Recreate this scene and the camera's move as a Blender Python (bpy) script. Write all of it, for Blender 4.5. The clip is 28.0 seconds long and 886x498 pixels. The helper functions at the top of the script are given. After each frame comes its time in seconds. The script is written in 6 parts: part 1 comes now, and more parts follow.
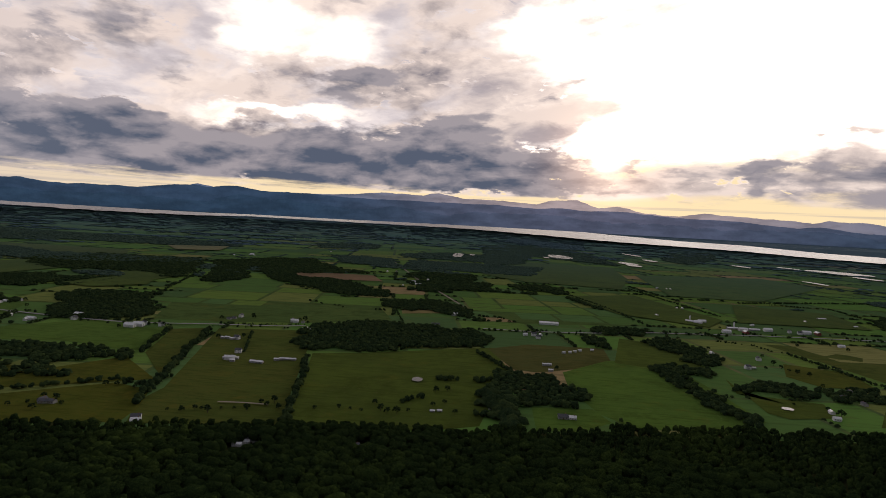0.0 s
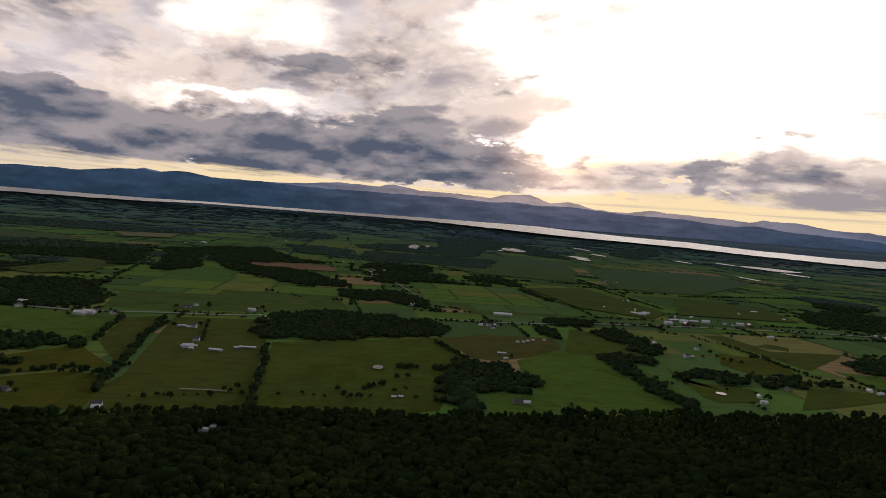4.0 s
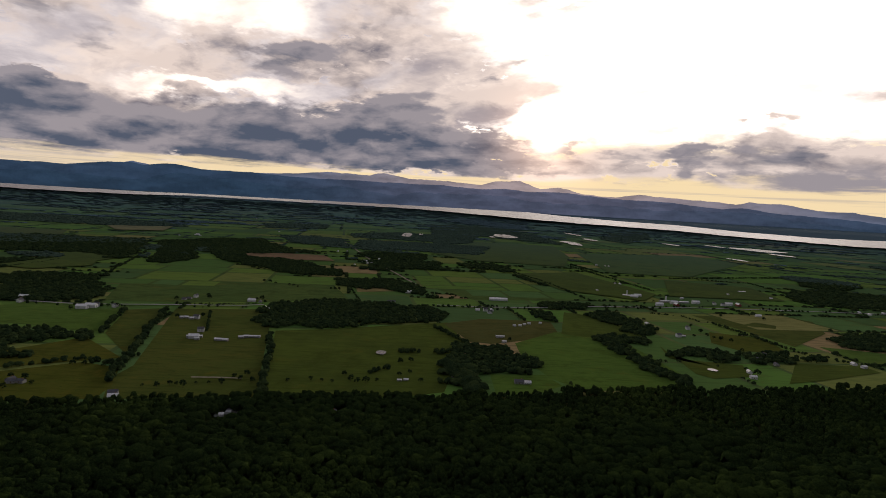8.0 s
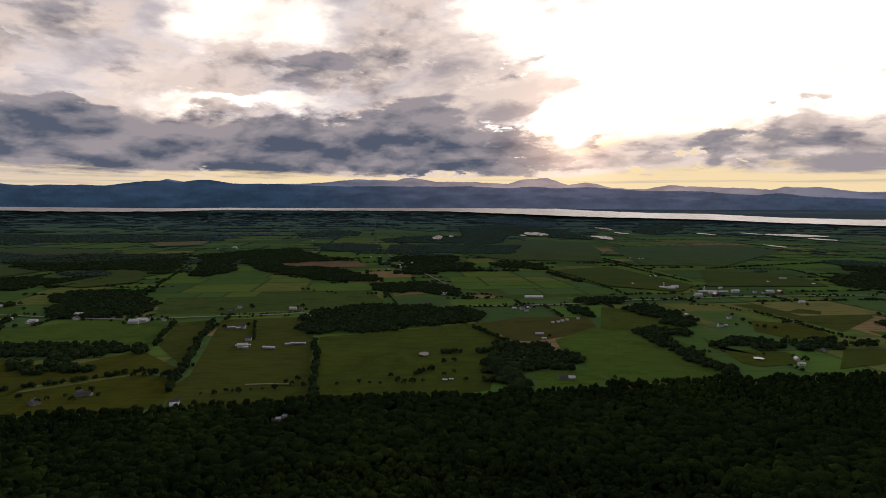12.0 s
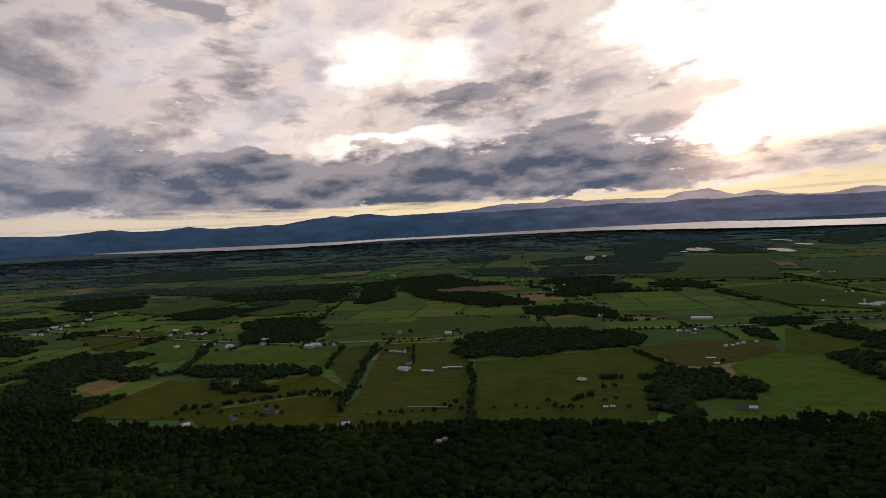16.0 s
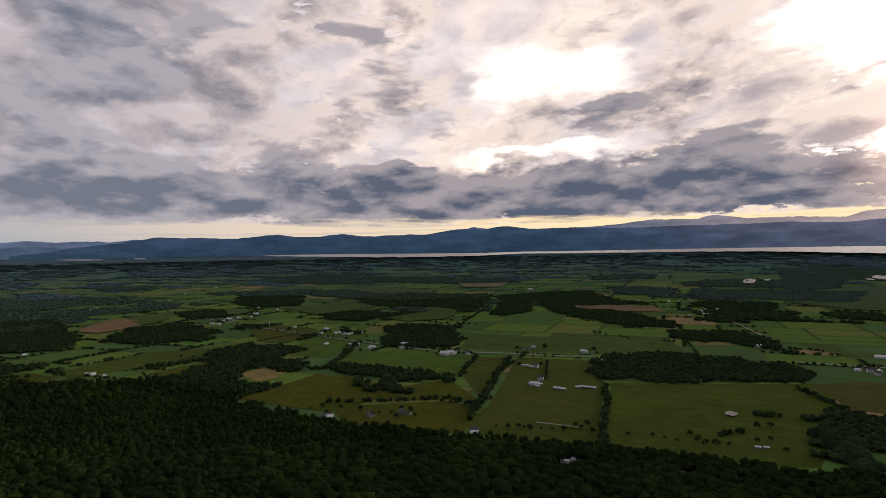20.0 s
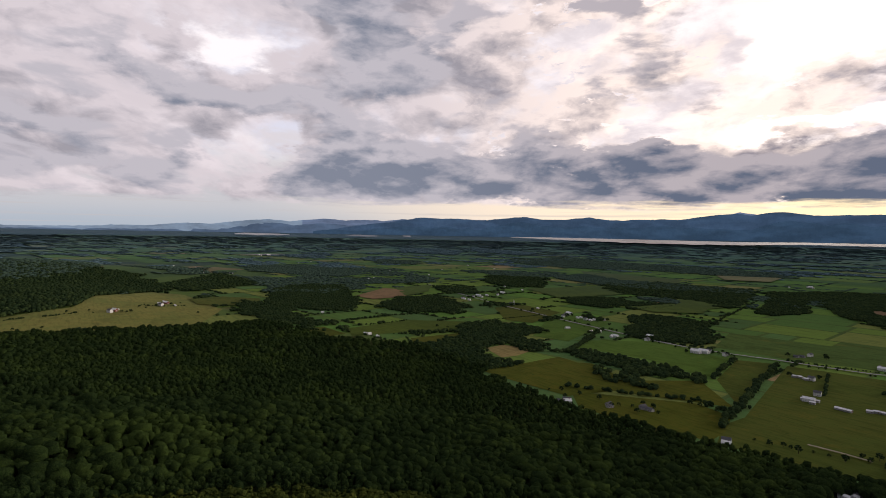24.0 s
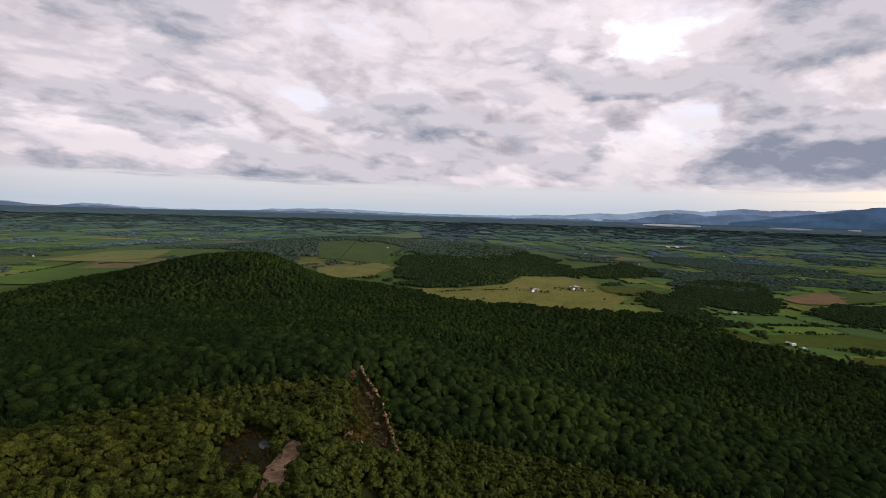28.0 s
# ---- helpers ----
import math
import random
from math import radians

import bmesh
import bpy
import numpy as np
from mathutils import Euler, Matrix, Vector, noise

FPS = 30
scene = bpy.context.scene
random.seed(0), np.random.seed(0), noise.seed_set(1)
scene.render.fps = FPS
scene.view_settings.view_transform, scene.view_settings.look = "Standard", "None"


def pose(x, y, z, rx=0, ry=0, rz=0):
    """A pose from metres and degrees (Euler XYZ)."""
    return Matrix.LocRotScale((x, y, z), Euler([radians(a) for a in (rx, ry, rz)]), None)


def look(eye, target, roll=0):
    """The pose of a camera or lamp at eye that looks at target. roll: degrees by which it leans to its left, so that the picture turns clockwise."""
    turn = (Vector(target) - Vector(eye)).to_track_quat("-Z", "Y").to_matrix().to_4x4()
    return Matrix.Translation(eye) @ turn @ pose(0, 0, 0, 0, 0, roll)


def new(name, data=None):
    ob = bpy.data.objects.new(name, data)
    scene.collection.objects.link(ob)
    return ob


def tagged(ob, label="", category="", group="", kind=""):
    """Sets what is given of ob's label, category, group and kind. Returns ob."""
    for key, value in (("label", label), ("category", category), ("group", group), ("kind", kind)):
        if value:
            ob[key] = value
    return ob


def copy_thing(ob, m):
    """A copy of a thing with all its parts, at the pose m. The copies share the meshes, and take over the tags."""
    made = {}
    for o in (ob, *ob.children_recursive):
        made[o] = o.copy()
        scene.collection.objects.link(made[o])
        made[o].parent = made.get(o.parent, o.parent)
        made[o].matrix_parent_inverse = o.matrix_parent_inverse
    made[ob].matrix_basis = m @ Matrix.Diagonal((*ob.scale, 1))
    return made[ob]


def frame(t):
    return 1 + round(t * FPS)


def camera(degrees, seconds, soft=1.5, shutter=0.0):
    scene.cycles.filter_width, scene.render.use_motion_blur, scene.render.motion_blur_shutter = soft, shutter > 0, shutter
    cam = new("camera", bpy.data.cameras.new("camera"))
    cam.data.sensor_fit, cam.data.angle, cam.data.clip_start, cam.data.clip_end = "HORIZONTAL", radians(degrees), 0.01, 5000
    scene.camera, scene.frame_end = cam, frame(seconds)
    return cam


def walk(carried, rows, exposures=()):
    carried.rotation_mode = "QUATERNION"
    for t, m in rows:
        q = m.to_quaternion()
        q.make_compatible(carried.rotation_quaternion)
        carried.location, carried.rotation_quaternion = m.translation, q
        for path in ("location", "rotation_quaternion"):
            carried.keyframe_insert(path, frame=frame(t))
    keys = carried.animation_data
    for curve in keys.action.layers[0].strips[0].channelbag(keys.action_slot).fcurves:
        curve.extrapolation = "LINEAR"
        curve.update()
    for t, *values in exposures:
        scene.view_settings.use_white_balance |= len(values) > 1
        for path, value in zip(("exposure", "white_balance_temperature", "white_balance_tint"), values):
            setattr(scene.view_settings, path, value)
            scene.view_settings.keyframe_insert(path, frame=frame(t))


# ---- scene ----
# Twilight view from above a wooded ridge: a farmed plain, a long lake, mountains behind.
# The ridge and the plain stand at true size out to 1.7 km; beyond that distances are drawn in smoothly,
# so that lake and mountains fit inside 5 km. +y looks west over the plain, -x is south along the ridge.

# ---- camera ----
cam = camera(76.6, 28.0, soft=0.9)
walk(cam, [
    (0.0, pose(50.8, 74.9, 299.7, 87.45, -3.11, 4.24)),
    (1.0, pose(47.8, 66.5, 300.1, 87.40, -3.64, 3.63)),
    (2.0, pose(44.1, 58.1, 300.5, 87.34, -3.98, 2.18)),
    (3.0, pose(39.7, 49.8, 300.8, 87.16, -4.24, 0.69)),
    (4.0, pose(34.7, 41.8, 300.8, 86.90, -4.33, -0.55)),
    (4.5, pose(32.2, 38.0, 300.8, 86.78, -4.33, -1.15)),
    (6.5, pose(22.1, 24.4, 300.2, 86.16, -4.00, -2.27)),
    (7.0, pose(19.6, 21.2, 300.0, 86.05, -3.80, -2.17)),
    (8.0, pose(14.6, 15.0, 299.8, 85.72, -3.25, -1.70)),
    (9.0, pose(9.7, 9.2, 299.9, 85.62, -2.70, -1.33)),
    (10.0, pose(4.8, 4.1, 300.0, 85.68, -2.03, -0.88)),
    (11.0, pose(-0.0, 0.0, 300.0, 85.68, -1.20, 0.10)),
    (11.5, pose(-2.3, -1.6, 300.0, 85.72, -0.71, 0.20)),
    (13.5, pose(-8.6, -2.4, 300.5, 86.38, 1.51, 5.56)),
    (14.0, pose(-8.7, -2.2, 300.5, 86.70, 2.03, 7.44)),
    (15.0, pose(-7.9, -1.9, 300.3, 87.57, 2.82, 11.72)),
    (16.0, pose(-6.1, -2.1, 300.0, 88.57, 3.01, 15.96)),
    (17.0, pose(-3.5, -2.6, 299.8, 89.43, 2.82, 19.54)),
    (18.0, pose(-0.6, -3.6, 299.6, 90.04, 2.28, 23.04)),
    (19.0, pose(2.0, -4.9, 299.9, 90.31, 1.60, 26.22)),
    (20.0, pose(4.3, -6.4, 300.7, 90.31, 0.89, 30.20)),
    (20.5, pose(5.4, -7.3, 301.2, 90.20, 0.54, 32.48)),
    (22.5, pose(10.3, -12.5, 305.2, 89.40, -0.45, 42.88)),
    (23.0, pose(11.2, -12.9, 306.2, 89.10, -0.73, 47.44)),
    (24.0, pose(12.7, -13.4, 308.2, 88.47, -1.00, 54.87)),
    (25.0, pose(14.0, -13.0, 309.7, 87.86, -1.18, 64.77)),
    (26.0, pose(14.4, -11.5, 310.7, 87.32, -1.45, 76.13)),
    (27.0, pose(15.5, -10.2, 311.5, 86.88, -1.55, 87.90)),
    (27.5, pose(16.2, -9.4, 312.1, 86.64, -1.64, 93.99)),
    (27.6, pose(16.4, -9.2, 312.3, 86.52, -1.63, 94.95)),
    (28.0, pose(16.4, -9.2, 312.3, 86.52, -1.63, 94.95)),
], exposures=[(0.0, 0.02), (8.0, -0.11), (15.0, -0.08), (20.0, 0.10), (23.0, 0.36), (25.0, 0.53), (28.0, 0.72)])

# ---- world, sun ----
SUN_AZ, SUN_EL = 11.75, 7.5


def direction(az, el):
    a, e = radians(az), radians(el)
    return Vector((math.sin(a) * math.cos(e), math.cos(a) * math.cos(e), math.sin(e)))


class Nodes:
    """Short calls for building node trees."""

    def __init__(self, tree):
        self.tree = tree
        tree.nodes.clear()

    def add(self, kind):
        return self.tree.nodes.new(kind)

    def put(self, socket, value):
        if isinstance(value, bpy.types.NodeSocket):
            self.tree.links.new(value, socket)
        elif isinstance(value, (tuple, list)) and len(value) == 3 and socket.type == "RGBA":
            socket.default_value = (*value, 1.0)
        else:
            socket.default_value = value

    def math(self, op, a, b=0.0, c=0.0, clamp=False):
        node = self.add("ShaderNodeMath")
        node.operation, node.use_clamp = op, clamp
        for socket, value in zip(node.inputs, (a, b, c)):
            self.put(socket, value)
        return node.outputs[0]

    def ramp(self, x, a, b, lo=0.0, hi=1.0):
        node = self.add("ShaderNodeMapRange")
        node.interpolation_type = "SMOOTHSTEP"
        for socket, value in zip(node.inputs, (x, a, b, lo, hi)):
            self.put(socket, value)
        return node.outputs[0]

    def mix(self, f, a, b):
        node = self.add("ShaderNodeMix")
        node.data_type = "RGBA"
        self.put(node.inputs[0], f)
        self.put(node.inputs[6], a)
        self.put(node.inputs[7], b)
        return node.outputs[2]

    def noise(self, vec, scale, detail=5.0, rough=0.55, bend=0.0, kind="FBM"):
        node = self.add("ShaderNodeTexNoise")
        node.noise_type = kind
        if vec is not None:
            self.put(node.inputs["Vector"], vec)
        for key, value in (("Scale", scale), ("Detail", detail), ("Roughness", rough), ("Distortion", bend)):
            node.inputs[key].default_value = value
        return node.outputs[0]

    def plan(self):
        node = self.add("ShaderNodeUVMap")
        node.uv_map = "plan"
        return node.outputs[0]

    def attribute(self, name):
        node = self.add("ShaderNodeAttribute")
        node.attribute_name = name
        return node.outputs["Fac"]

    def vec(self, x, y, z):
        node = self.add("ShaderNodeCombineXYZ")
        for socket, value in zip(node.inputs, (x, y, z)):
            self.put(socket, value)
        return node.outputs[0]

    def split(self, v):
        node = self.add("ShaderNodeSeparateXYZ")
        self.put(node.inputs[0], v)
        return node.outputs

    def vmath(self, op, a, b):
        node = self.add("ShaderNodeVectorMath")
        node.operation = op
        self.put(node.inputs[0], a)
        self.put(node.inputs[1], b)
        return node.outputs[1] if op == "DOT_PRODUCT" else node.outputs[0]


# Cloud masses and gaps: azimuth, elevation, half width, half height in degrees, tilt, weight (a gap is negative).
CLOUDS_WEST = [
    (-30, 5.2, 12.0, 1.2, 0, 0.30), (-10, 6.8, 10.3, 1.4, 0, 0.30), (-2, 5.4, 9.2, 1.2, 0, 0.26), (-35, 14.4, 8.5, 3.1, 0, 0.10), (-13, 13.7, 10.2, 1.9, 8, 0.10), (-7, 9.4, 5.4, 1.1, 0, 0.22), (4, 11.3, 5.7, 3.1, 0, 0.14), (31, 9.9, 4.3, 0.6, 0, 0.45), (41, 10.9, 5.8, 1.8, 0, 0.55), (21, 6.0, 8.2, 1.5, 0, 0.24), (37, 5.2, 9.5, 1.6, 0, 0.16), (26, 19.8, 1.3, 0.5, 0, 0.40), (9, 14.2, 5.8, 0.7, 6, 0.30), (11, 19.1, 5.3, 1.1, 6, 0.26), (-10, 14.4, 7.2, 2.1, 18, 0.24), (-6, 9.4, 6.2, 1.2, 8, 0.24)]
GAPS_WEST = [
    (-23, 9.8, 8.4, 0.8, 2, -0.50), (-20, 17.2, 7.5, 2.8, 0, -0.55), (29, 15.3, 18.2, 5.8, 0, -0.95), (12, 8.6, 3.3, 1.9, 0, -0.60), (-4, 17.3, 8.9, 1.2, 10, -0.20), (22, 9.7, 7.2, 1.4, 0, -0.50), (-40, 6.8, 2.3, 0.4, 0, -0.20), (6, 18.9, 5.1, 3.2, 10, -0.40)]
CLOUDS_SOUTH = [
    (-64, 21.2, 6.3, 2.9, -25, 0.34), (-40, 22.6, 16.0, 1.9, 0, 0.12), (-64, 6.5, 6.3, 2.5, 0, 0.34), (-35, 7.7, 10.1, 1.3, 0, 0.22), (-25, 4.5, 18.2, 1.4, 0, 0.34), (-62, 13.1, 5.1, 1.6, 0, 0.14), (-126, 16.9, 11.1, 2.5, 0, 0.26), (-59, 17.2, 10.3, 4.0, -8, 0.20), (-126, 2.9, 12.3, 1.2, 0, 0.36), (-99, 10.7, 4.4, 1.5, 0, 0.12), (-85, 13.6, 5.0, 1.1, 0, 0.12), (-75, 12.0, 4.7, 1.9, 0, 0.14), (-124, 9.3, 4.3, 2.1, 0, 0.12), (-98, 8.0, 9.2, 1.2, 0, 0.14), (-88, 5.9, 8.7, 1.8, 0, 0.12), (-105, 4.0, 8.9, 1.5, 0, 0.14)]
GAPS_SOUTH = [
    (-55, 12.9, 4.0, 1.3, 0, -0.14), (-69, 9.2, 2.5, 2.3, 0, -0.20), (-43, 19.0, 5.1, 1.6, 0, -0.12), (-34, 10.2, 3.8, 0.7, 0, -0.12), (-138, 15.6, 3.0, 3.0, 0, -0.35), (-77, 16.9, 6.8, 2.1, 0, -0.45), (-106, 17.4, 7.3, 2.2, 0, -0.16), (-74, 7.0, 4.1, 3.2, 0, -0.30), (-112, 11.7, 8.6, 1.2, 0, -0.14), (-118, 4.6, 3.9, 0.9, 0, -0.20), (-133, 7.0, 5.9, 0.9, 0, -0.14), (-110, 7.5, 2.2, 1.6, 0, -0.14)]


def sky_world():
    world = bpy.data.worlds.new("evening_sky")
    scene.world = world
    world.use_nodes = True
    k = Nodes(world.node_tree)
    way = k.add("ShaderNodeTexCoord").outputs["Generated"]
    x, y, z = k.split(way)
    up = k.math("MAXIMUM", z, 0.0)
    reach = k.math("ADD", up, 0.22)
    flat = k.vec(k.math("DIVIDE", x, reach), k.math("DIVIDE", y, reach), 0.0)
    small = k.noise(k.vec(x, y, k.math("MULTIPLY", z, 2.8)), 26.0, 6.0, 0.6, 0.3)
    holes = k.math("MULTIPLY", k.ramp(small, 0.56, 0.70), k.ramp(k.noise(k.vec(x, y, k.math("MULTIPLY", z, 1.6)), 5.0, 3.0), 0.44, 0.60))
    tall = k.vec(x, y, k.math("MULTIPLY", z, 2.6))
    az0 = k.math("MULTIPLY", k.math("ARCTAN2", x, y), 57.2958)
    el0 = k.math("MULTIPLY", k.math("ARCSINE", z), 57.2958)
    wob = k.noise(tall, 7.0, 5.0, 0.6)
    wob2 = k.noise(tall, 10.0, 5.0, 0.6)
    az = k.math("ADD", az0, k.math("MULTIPLY", k.math("SUBTRACT", wob, 0.5), 16.0))
    el = k.math("ADD", el0, k.math("MULTIPLY", k.math("SUBTRACT", wob2, 0.5), 5.0))
    near_sun = k.math("MAXIMUM", k.vmath("DOT_PRODUCT", way, tuple(direction(SUN_AZ, SUN_EL))), 0.0)
    cover, openness = None, None
    for a, e, wa, we, tilt, weight in CLOUDS_WEST + GAPS_WEST + CLOUDS_SOUTH + GAPS_SOUTH:
        da = k.math("MULTIPLY_ADD", az, 1 / wa, -a / wa)
        slope = math.tan(radians(tilt))
        de = k.math("MULTIPLY_ADD", el, 1 / we, -e / we)
        if tilt:
            de = k.math("MULTIPLY_ADD", da, -slope * wa / we, de)
        d2 = k.math("MULTIPLY_ADD", da, da, k.math("MULTIPLY", de, de))
        bump = k.math("EXPONENT", k.math("MULTIPLY", d2, -1.0))
        cover = k.math("MULTIPLY_ADD", bump, weight, cover if cover is not None else 0.0)
        if weight < -0.2:
            openness = k.math("MULTIPLY_ADD", bump, -weight, openness if openness is not None else 0.0)
    warp = k.vec(k.math("MULTIPLY", k.math("SUBTRACT", wob, 0.5), 0.22), k.math("MULTIPLY", k.math("SUBTRACT", wob2, 0.5), 0.22), 0.0)

    wind, side = direction(-38.0, 0.0), direction(52.0, 0.0)

    def layer_noise(squash, scale, offset, drift, lift=0.0):
        """Broken cloud of one layer; drift leans it from heaps on the sky towards streaks of a level sheet."""
        wz = k.math("ADD", up, lift)
        far = k.math("ADD", wz, 0.16)
        heap = k.vec(x, y, k.math("MULTIPLY", wz, squash))
        flat_x, flat_y = k.math("DIVIDE", x, far), k.math("DIVIDE", y, far)
        level = k.vec(flat_x, flat_y, 0.0)
        streak = k.vec(k.math("MULTIPLY", k.vmath("DOT_PRODUCT", level, tuple(wind)), 0.16), k.math("MULTIPLY", k.vmath("DOT_PRODUCT", level, tuple(side)), 0.34), 0.0)
        where = k.vmath("ADD", k.vmath("MULTIPLY", heap, (1 - drift,) * 3), k.vmath("MULTIPLY", streak, (drift,) * 3))
        where = k.vmath("ADD", where, k.vmath("MULTIPLY", warp, (0.16, 0.16, 0.0)))
        return k.noise(k.vmath("ADD", where, offset), scale, 10.0, 0.53, 0.2)

    high = k.ramp(el0, 22.0, 42.0)
    cover = k.math("MULTIPLY_ADD", high, 0.36, k.math("ADD", cover, 0.80))
    east = k.ramp(y, 0.15, -0.75)
    cover = k.math("MULTIPLY_ADD", k.math("MULTIPLY", east, k.ramp(x, -0.75, -0.35)), 0.40, cover)
    cover = k.math("MULTIPLY_ADD", k.ramp(near_sun, 0.70, 0.30), 0.10, cover)
    bank = k.math("MULTIPLY", k.math("MULTIPLY", k.ramp(el, 2.6, 4.2), k.ramp(el, 9.0, 6.2)), k.math("MULTIPLY", k.ramp(az, 18.0, 9.0), k.ramp(az, -80.0, -62.0)))
    cover = k.math("MULTIPLY_ADD", bank, 0.24, cover)
    thin = k.noise(flat, 5.0, 7.0, 0.6, 0.3)
    hot = k.math("POWER", near_sun, 5000.0)
    halo = k.math("POWER", near_sun, 300.0)
    sunward = k.ramp(near_sun, 0.25, 0.80)
    # the high thin sheet seen between them
    sheet_far = k.mix(k.ramp(thin, 0.35, 0.65), (0.55, 0.545, 0.635), (0.54, 0.505, 0.54))
    sheet_far = k.mix(k.ramp(openness, 0.10, 0.36), sheet_far, (0.78, 0.72, 0.74))
    sheet_sun = k.mix(k.ramp(thin, 0.35, 0.68), (2.9, 2.55, 2.3), (1.25, 1.10, 1.04))
    open_side = k.math("MULTIPLY", k.ramp(az, 3.0, 16.0), k.ramp(near_sun, 0.80, 0.93))
    sheet_sun = k.mix(k.math("MAXIMUM", open_side, k.ramp(near_sun, 0.984, 0.996)), k.mix(k.ramp(openness, 0.08, 0.36), k.mix(k.ramp(thin, 0.35, 0.68), (0.86, 0.76, 0.75), (0.58, 0.515, 0.54)), (1.5, 1.3, 1.15)), sheet_sun)
    # clear strip under the cloud base, yellow towards the sun
    strip = k.mix(k.ramp(near_sun, 0.05, 0.60), (0.43, 0.425, 0.45), (0.78, 0.64, 0.50))
    strip = k.mix(k.ramp(near_sun, 0.50, 0.97), strip, (1.0, 0.78, 0.47))
    strip = k.mix(k.math("MULTIPLY", k.ramp(near_sun, 0.6, 0.0), k.ramp(el0, 3.0, 0.0)), strip, (0.32, 0.36, 0.42))
    gaps = k.mix(k.ramp(el0, 9.0, 5.5), k.mix(sunward, sheet_far, sheet_sun), strip)
    # three broken layers of cloud, the lower ones darker; each has pale thin edges and lit tops
    layer = gaps
    billow = k.noise(k.vmath("ADD", k.vec(x, y, k.math("MULTIPLY", z, 2.0)), k.vmath("MULTIPLY", warp, (0.25, 0.25, 0.0))), 17.0, 8.0, 0.56, 0.5)
    thick = k.math("SUBTRACT", cover, 0.80)
    for squash, scale, offset, drift, pull, start, soft_edge, rise, tones in (
            (1.7, 7.0, (3.1, 0.7, 1.9), 0.55, 0.40, 0.430, 0.150, 0.028, ((1.00, 0.83, 0.74), (0.43, 0.37, 0.39), (0.60, 0.535, 0.565), (0.40, 0.368, 0.405))),
            (2.2, 7.5, (7.7, 4.2, 0.3), 0.28, 0.55, 0.462, 0.120, 0.024, ((0.86, 0.71, 0.64), (0.235, 0.21, 0.24), (0.52, 0.465, 0.495), (0.265, 0.25, 0.285))),
            (3.2, 7.5, (1.3, 9.4, 5.6), 0.16, 0.85, 0.555, 0.110, 0.018, ((0.36, 0.32, 0.345), (0.092, 0.110, 0.160), (0.40, 0.375, 0.415), (0.165, 0.180, 0.232)))):
        n = layer_noise(squash, scale, offset, drift)
        higher = layer_noise(squash, scale, offset, drift, rise)
        d = k.math("SUBTRACT", k.math("MULTIPLY_ADD", thick, pull, n), start)
        if squash > 3:
            d = k.math("MULTIPLY_ADD", k.ramp(el0, 8.0, 15.0), -0.06, d)
        d = k.math("MULTIPLY_ADD", k.math("MULTIPLY", holes, sunward), -0.30 if squash < 3 else -0.22, d)
        alpha = k.ramp(d, -0.02, soft_edge)
        core = k.math("MULTIPLY", k.ramp(d, 0.0, 0.28 if squash < 3 else 0.40), 0.68)
        core = k.math("MULTIPLY_ADD", k.math("SUBTRACT", n, higher), -4.5, core)
        core = k.math("MULTIPLY_ADD", k.math("SUBTRACT", billow, 0.5), 1.8, core, clamp=True)
        rim = k.mix(sunward, tones[2], tones[0])
        heart = k.mix(sunward, tones[3], tones[1])
        layer = k.mix(alpha, layer, k.mix(core, rim, heart))
    rag = k.math("MULTIPLY_ADD", k.math("SUBTRACT", k.noise(k.vec(k.math("MULTIPLY", az0, 0.035), k.math("MULTIPLY", el0, 0.45), 1.0), 3.0, 8.0, 0.65), 0.5), 2.6, el0)
    base_el = k.math("MULTIPLY_ADD", k.ramp(az0, -45.0, 0.0), 0.15, 3.0)
    under = k.ramp(k.math("SUBTRACT", rag, base_el), 0.35, -0.35)
    streak = k.ramp(k.noise(k.vec(k.math("MULTIPLY", az0, 0.02), el0, 5.0), 2.2, 6.0, 0.6), 0.52, 0.66)
    strip = k.mix(k.math("MULTIPLY", streak, 0.45), strip, (0.42, 0.38, 0.38))
    colour = k.mix(under, layer, strip)
    # the sun behind thin cloud
    for glow, tone in ((k.math("MULTIPLY", hot, 4.0), (1.0, 0.88, 0.74)), (k.math("MULTIPLY", halo, 0.50), (1.0, 0.58, 0.33))):
        disc = k.vmath("SCALE", tone, (0, 0, 0))
        k.put(disc.node.inputs["Scale"], glow)
        colour = k.vmath("ADD", colour, disc)
    # away from the sun the evening sky is dim
    dim = k.ramp(y, 0.25, -0.85, 1.0, 0.5)
    dim = k.mix(k.ramp(x, -0.80, -0.45), (1.0, 1.0, 1.0), k.vec(dim, dim, dim))
    shade = k.vmath("MULTIPLY", colour, dim)
    below = k.ramp(z, 0.0, -0.05)
    shade = k.mix(below, shade, (0.03, 0.04, 0.03))
    back = k.add("ShaderNodeBackground")
    k.put(back.inputs[0], shade)
    back.inputs[1].default_value = 1.0
    out = k.add("ShaderNodeOutputWorld")
    k.put(out.inputs[0], back.outputs[0])


sky_world()
sun = new("sun", bpy.data.lights.new("sun", "SUN"))
sun.data.energy, sun.data.angle, sun.data.color = 1.0, radians(5.0), (1.0, 0.87, 0.70)
sun.matrix_world = look(direction(SUN_AZ, SUN_EL) * 100, (0, 0, 0))

# ---- materials ----


